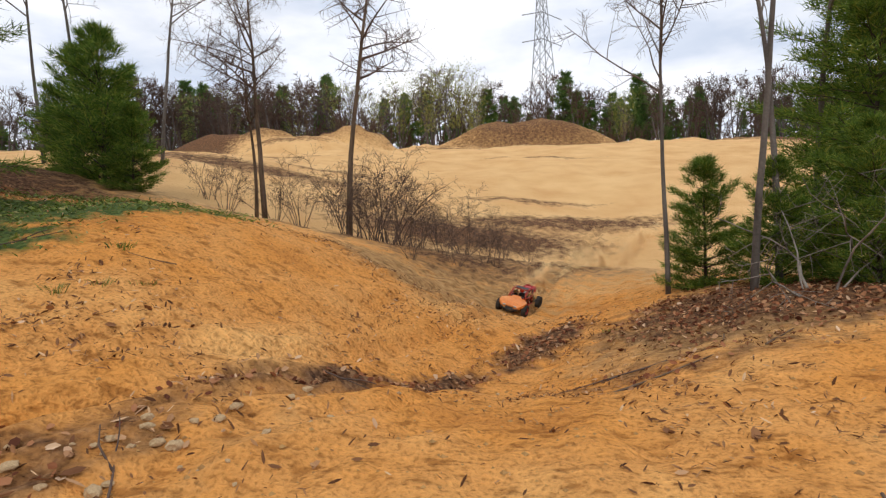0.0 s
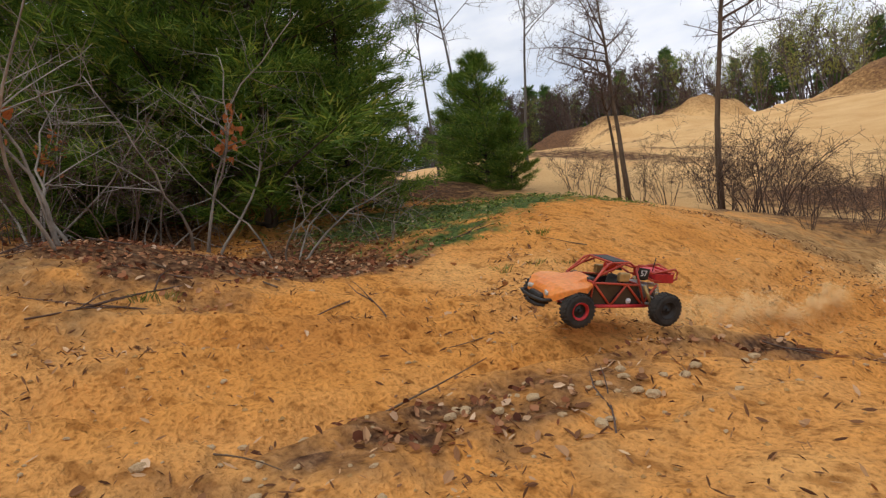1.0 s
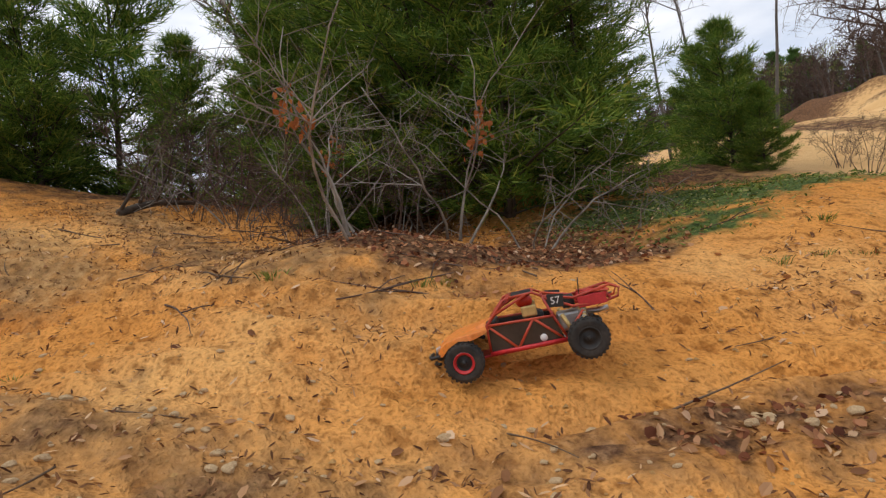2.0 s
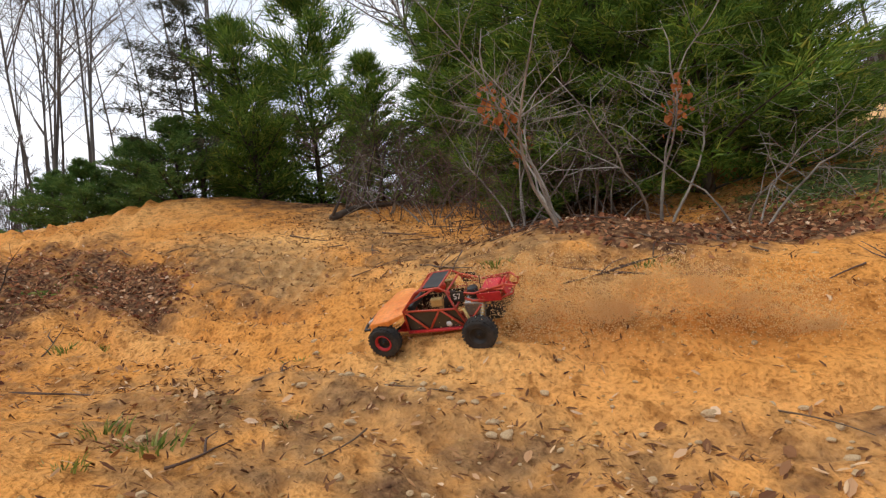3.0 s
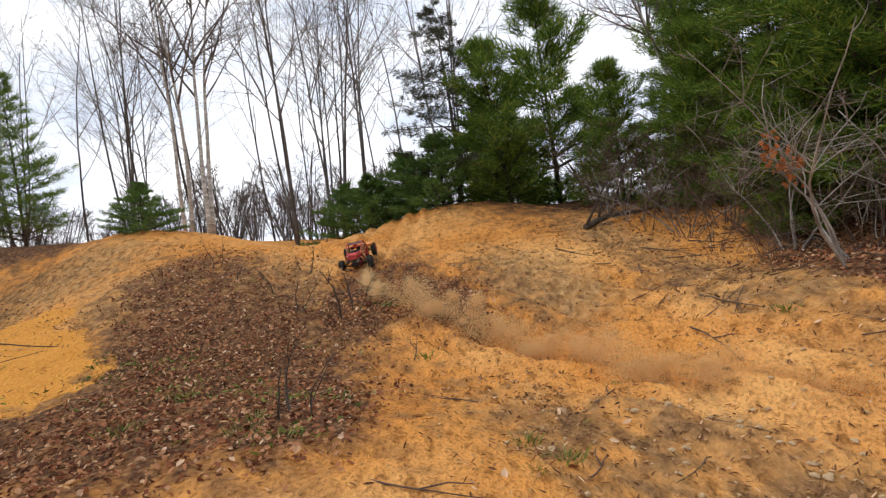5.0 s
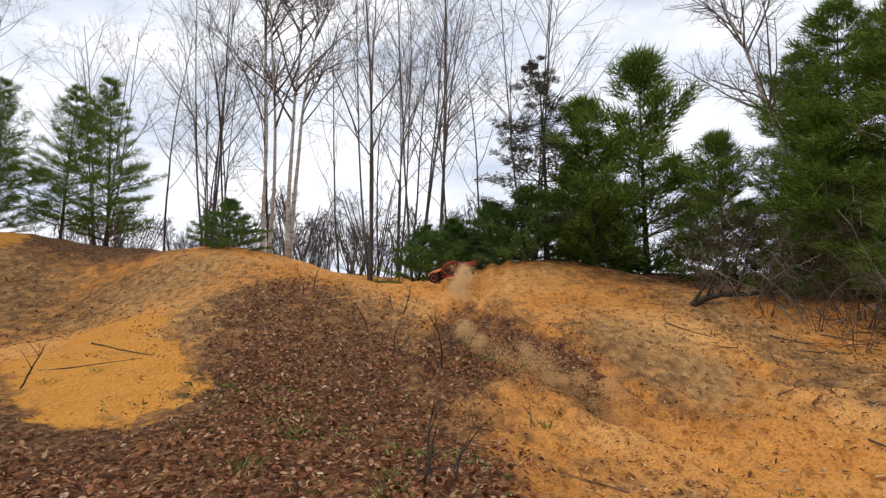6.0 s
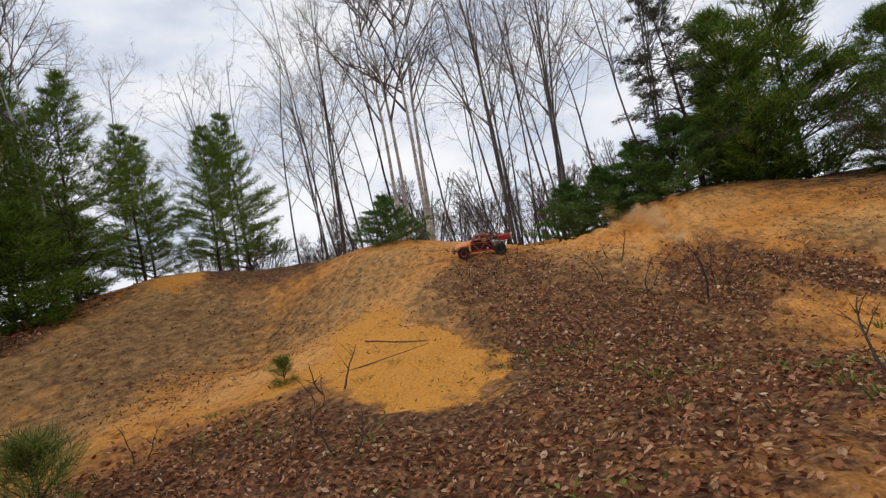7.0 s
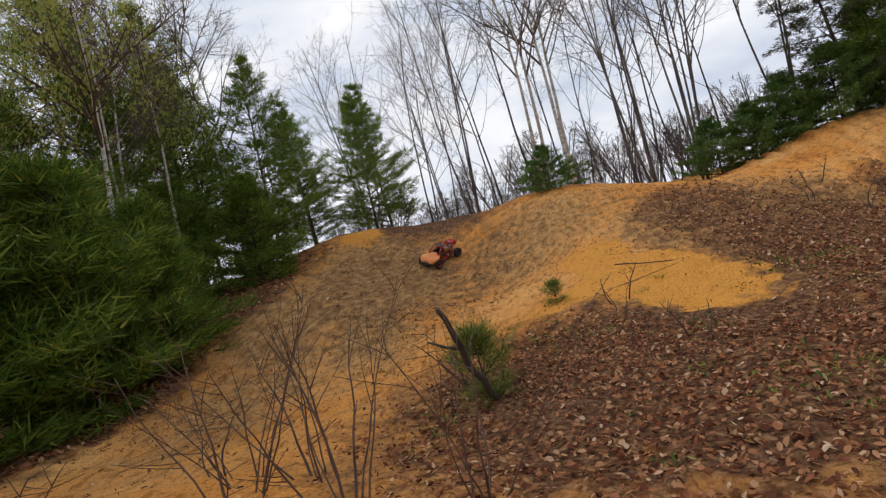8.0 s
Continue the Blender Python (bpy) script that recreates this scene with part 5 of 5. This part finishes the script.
            part("shock_spring", tube_bm([Vector(top).lerp(Vector((ax, s * 0.14, 0.095)), k / 48) + Vector((math.cos(k * 1.05), 0.4 * math.sin(k * 1.05), math.sin(k * 1.05))) * 0.017 for k in range(6, 44)], 0.0028, 5), M_ALLOY, root)
        part("trailing_link", tube_bm([(-0.14, s * 0.10, 0.10), (-0.29, s * 0.155, 0.10)], 0.008, 6), M_ALLOY, root)
    for x, z, w in ((0.02, 0.322, 0.11), (-0.09, 0.325, 0.11), (-0.13, 0.298, 0.115), (0.145, 0.220, 0.135), (-0.40, 0.215, 0.085), (-0.43, 0.265, 0.08), (-0.16, 0.205, 0.13)):
        part("cross_tube", tube_bm([(x, -w, z), (x, w, z)], 0.0062), M_TUBE, root)
    part("roof_net", box_bm(0.10, 0.19, 0.004, (-0.04, 0, 0.327), 0.0015), M_BLACK, root)
    part("dashboard", box_bm(0.05, 0.20, 0.04, (0.125, 0, 0.215), 0.01), M_BLACK, root)
    part("seat", box_bm(0.06, 0.11, 0.13, (-0.085, 0, 0.17), 0.02, (0, -14, 0)), M_BLACK, root)
    bm = bmesh.new()
    bmesh.ops.create_uvsphere(bm, u_segments=20, v_segments=12, radius=0.036)
    for v in bm.verts:
        v.co = Vector((v.co.x * 1.12, v.co.y * 0.95, v.co.z)) + Vector((-0.045, 0.0, 0.285))
    for q in bm.faces:
        q.smooth = True
    part("helmet", bm, M_HELMET, root, "bright red helmet shell above the seat")
    part("engine", box_bm(0.11, 0.12, 0.085, (-0.235, 0, 0.155), 0.012), M_ALLOY, root)
    part("air_filter", lathe_bm([(0.0, 0.03), (0.026, 0.03), (0.030, 0.02), (0.030, -0.02), (0.026, -0.03), (0.0, -0.03)], 16, (0, 0, 0), (-0.245, 0.03, 0.245)), M_BLACK, root)
    part("exhaust", tube_bm([(-0.24, -0.05, 0.16), (-0.31, -0.07, 0.17), (-0.38, -0.05, 0.165), (-0.43, -0.05, 0.17)], 0.013), M_ALLOY, root)
    part("fuel_tank", box_bm(0.10, 0.15, 0.05, (-0.345, 0, 0.245), 0.015), M_RED, root, "glossy red tank in the tail frame")
    part("tail_panel", box_bm(0.012, 0.13, 0.07, (-0.425, 0, 0.245), 0.004, (0, 28, 0)), M_RED, root, "sloping red tail panel")
    for s in (-1, 1):
        part("tail_wing", box_bm(0.13, 0.006, 0.05, (-0.35, s * 0.095, 0.235), 0.002), M_RED, root)
    part("aerial", tube_bm([(-0.30, 0.05, 0.27), (-0.31, 0.052, 0.345)], 0.003, 6), M_BLACK, root)
    part("gearbox", box_bm(0.10, 0.10, 0.07, (-0.33, 0, 0.11), 0.012), M_BLACK, root)
    part("battery_box", box_bm(0.14, 0.09, 0.05, (0.03, 0, 0.105), 0.008), M_BLACK, root)
    wheels = []
    for ax, mat in ((0.27, M_RED), (-0.29, M_BLACK)):
        for s in (-1, 1):
            w = empty("wheel")
            w.parent = root
            w.location = (ax, s * 0.205, 0.089)
            tyre(w, mat)
            wheels.append(w)
    return root, wheels


BUGGY, WHEELS = buggy()
BUGGY.scale = (0.92, 0.92, 0.92)

# on the ground and in the jump: seconds, place, height (None: on the ground), heading, nose up, left side up
ROUTE = [(0.0, 0.95, 8.2, None, 240, 0, 0), (0.1, 0.22, 6.3, None, 243, 0, 0), (0.2, -0.33, 5.12, None, 243, 3, 0), (0.3, -0.60, 4.55, None, 240, 5, -2), (0.4, -0.78, 4.12, None, 238, 7, -6), (0.6, -1.02, 3.42, 0.74, 238, 11, -12), (0.7, -1.13, 3.17, 0.77, 238, 11, -14), (0.8, -1.23, 2.98, 0.80, 237, 9, -15),
         (0.9, -1.32, 2.80, 0.84, 236, 8, -15), (1.0, -1.41, 2.63, 0.86, 234, 7, -13), (1.1, -1.49, 2.48, 0.88, 231, 6, -11), (1.2, -1.58, 2.35, 0.89, 227, 4, -9), (1.3, -1.65, 2.17, 0.91, 231, 3, -9), (1.4, -1.72, 1.97, 0.92, 232, 1, -6), (1.5, -1.81, 1.80, 0.915, 231, -1, -3), (1.6, -1.92, 1.67, 0.895, 230, -3, -2),
         (1.7, -2.06, 1.58, 0.865, 228, -4, 0), (1.8, -2.20, 1.47, 0.845, 227, -5, 1), (1.9, -2.33, 1.36, 0.83, 227, -6, 1), (2.0, -2.46, 1.25, 0.83, 227, -7, -1), (2.1, -2.60, 1.14, 0.83, 228, -4, -1), (2.2, -2.72, 1.02, None, 229, 0, 0), (2.5, -3.01, 0.70, None, 229, 0, 0), (2.9, -3.41, 0.24, None, 228, 0, 0),
         (3.3, -3.82, -0.23, None, 226, 0, 0), (3.5, -4.07, -0.44, None, 225, 0, 0), (4.0, -4.75, -0.96, None, 224, 0, 0)]
# along the ground, headed where it goes: seconds, place
CLIMB = [(4.2, -5.30, -1.42), (4.3, -5.62, -1.75), (4.4, -5.90, -2.10), (4.5, -6.15, -2.40), (4.7, -6.75, -2.72), (5.2, -8.10, -2.85), (5.8, -9.30, -2.66), (6.0, -9.55, -2.95), (6.2, -9.42, -3.35), (6.4, -9.10, -3.80), (6.6, -8.75, -4.20), (6.8, -8.38, -4.65), (7.0, -8.20, -5.15), (7.2, -8.20, -5.75), (7.4, -8.50, -6.45),
         (7.6, -8.95, -7.40), (7.7, -9.13, -7.92), (7.8, -9.12, -8.38), (7.9, -8.88, -8.72), (8.0, -8.45, -8.98)]
PLACES = [r[:3] for r in ROUTE] + CLIMB


def route_at(t):
    ts = [r[0] for r in PLACES]
    return float(np.interp(t, ts, [r[1] for r in PLACES])), float(np.interp(t, ts, [r[2] for r in PLACES]))


def wheel_heights(x, y, d):
    zs = lambda u, v: ground_z(x + d.x * u - d.y * v, y + d.y * u + d.x * v)
    return zs(0.25, 0.19), zs(0.25, -0.19), zs(-0.27, 0.19), zs(-0.27, -0.19)


def buggy_pose(k):
    t, x, y = PLACES[k]
    if k < len(ROUTE) and ROUTE[k][3] is not None:
        return pose(x, y, ROUTE[k][3], ROUTE[k][6], -ROUTE[k][5], ROUTE[k][4])
    if k < len(ROUTE):
        d = Vector((math.cos(radians(ROUTE[k][4])), math.sin(radians(ROUTE[k][4])), 0))
    else:
        a, b = PLACES[k - 1], PLACES[min(k + 1, len(PLACES) - 1)]
        d = Vector((b[1] - a[1], b[2] - a[2], 0)).normalized()
    fl, fr, rl, rr = wheel_heights(x, y, d)
    ahead = Vector((d.x, d.y, (fl + fr - rl - rr) / 1.04)).normalized()
    left = Vector((-d.y, d.x, (fl + rl - fr - rr) / 0.76))
    up = ahead.cross(left).normalized()
    left = up.cross(ahead)
    m = Matrix((ahead, left, up)).transposed().to_4x4()
    m.translation = (x, y, (fl + fr + rl + rr) / 4 + 0.004)
    return m


# ---- flying sand behind the wheels ----
def dust_mesh(seed, n, sx, sy, sz):
    """Grains in a few billows: dense low down, frayed and thin above."""
    rng = random.Random(seed)
    v, f = [], []
    lumps = [(rng.uniform(-0.8, 0.8) * sx, rng.uniform(-0.5, 0.5) * sy, rng.random() ** 1.6 * sz, rng.uniform(0.10, 0.34)) for _ in range(8)]
    for _ in range(n):
        lx, ly, lz, s = lumps[rng.randrange(8)] if rng.random() < 0.8 else (rng.uniform(-0.8, 0.8) * sx, 0, 0.1 * sz, 0.4)
        p = (lx + rng.gauss(0, s * 0.6) * sx, ly + rng.gauss(0, s) * sy, lz + rng.gauss(0, s * 0.9) * sz)
        r = 0.0012 + 0.0026 * rng.random()
        b = len(v)
        v.extend(((p[0] - r, p[1], p[2]), (p[0] + r, p[1] + r, p[2]), (p[0], p[1] - r, p[2] + r), (p[0], p[1] + r, p[2] + r * 1.5)))
        f.extend(((b, b + 1, b + 2), (b, b + 3, b + 1), (b + 1, b + 3, b + 2), (b, b + 2, b + 3)))
    return v, f


def dust_clouds():
    """Clouds that rise from the track as the buggy passes, drift and settle."""
    kinds = [tagged(raw("dust_cloud", *dust_mesh(121 + 6 * k, 9000, 0.5, 0.2, 0.26), M_DUST), "cloud of tan sand thrown up by the wheels", "dust", "dust clouds", kind="stuff") for k in range(3)]
    out = []
    rng = random.Random(123)
    births = [0.08, 0.16, 0.24, 0.32, 0.40, 0.50, 0.62, 0.78, 2.15, 2.3, 2.5, 2.7, 2.9, 3.05, 3.2, 3.35, 3.5, 3.7, 3.9, 4.1, 4.2, 4.3, 4.4, 4.5, 4.7, 5.2, 5.5, 5.75, 6.0, 7.8]
    for k, tb in enumerate(births):
        x, y = route_at(max(tb - 0.10, 0))
        x2, y2 = route_at(tb + 0.15)
        turn = math.degrees(math.atan2(y2 - y, x2 - x))
        ob = kinds[k] if k < 3 else copy_thing(kinds[k % 3], Matrix())
        g = ground_z(x, y)
        dx, dy = rng.uniform(-0.05, 0.15), rng.uniform(-0.05, 0.1)
        size = rng.uniform(0.8, 1.1) if tb < 5 else 0.9
        if tb < 1:
            size = 0.6
        low = lambda t, h: (t, pose(x + dx * (t - tb), y + dy * (t - tb), g + h, 0, 0, turn + 6 * (t - tb)))
        rows = [low(0, -1.1)] if tb > 0.2 else []
        rows += [low(max(tb - 0.12, 0.02), -0.75), low(tb + 0.12, 0.02), low(min(tb + 0.9, 7.95), 0.07), low(min(tb + 1.7, 7.97), -0.10), low(8.0, -0.10 if tb > 6.2 else -0.9)]
        out.append((ob, rows, size))
    for k in range(8):
        x, y = 1.3 + 0.5 * k, 8.9 + 0.73 * k
        ob = copy_thing(kinds[k % 3], Matrix())
        g = ground_z(x, y)
        out.append((ob, [(0, pose(x, y, g - 0.04, 0, 0, 56)), (0.6, pose(x + 0.1, y, g - 0.08, 0, 0, 58)), (2.0, pose(x + 0.2, y, g - 1.2, 0, 0, 66)), (8.0, pose(x + 0.2, y, g - 1.4, 0, 0, 66))], 1.3))
    return out


DUST = dust_clouds()


# ---- what moves ----
def motions():
    walk(BUGGY, [(PLACES[k][0], buggy_pose(k)) for k in range(len(PLACES))])
    for w in WHEELS:
        at = w.location.copy()
        walk(w, [(k / 15, Matrix.Translation(at) @ Matrix.Rotation(radians(72 * k), 4, "Y")) for k in range(121)])
    for ob, rows, size in DUST:
        rows = [r for i, r in enumerate(rows) if i == 0 or frame(r[0]) > frame(rows[i - 1][0])]
        ob.scale = (size, size, size)
        walk(ob, rows)


motions()
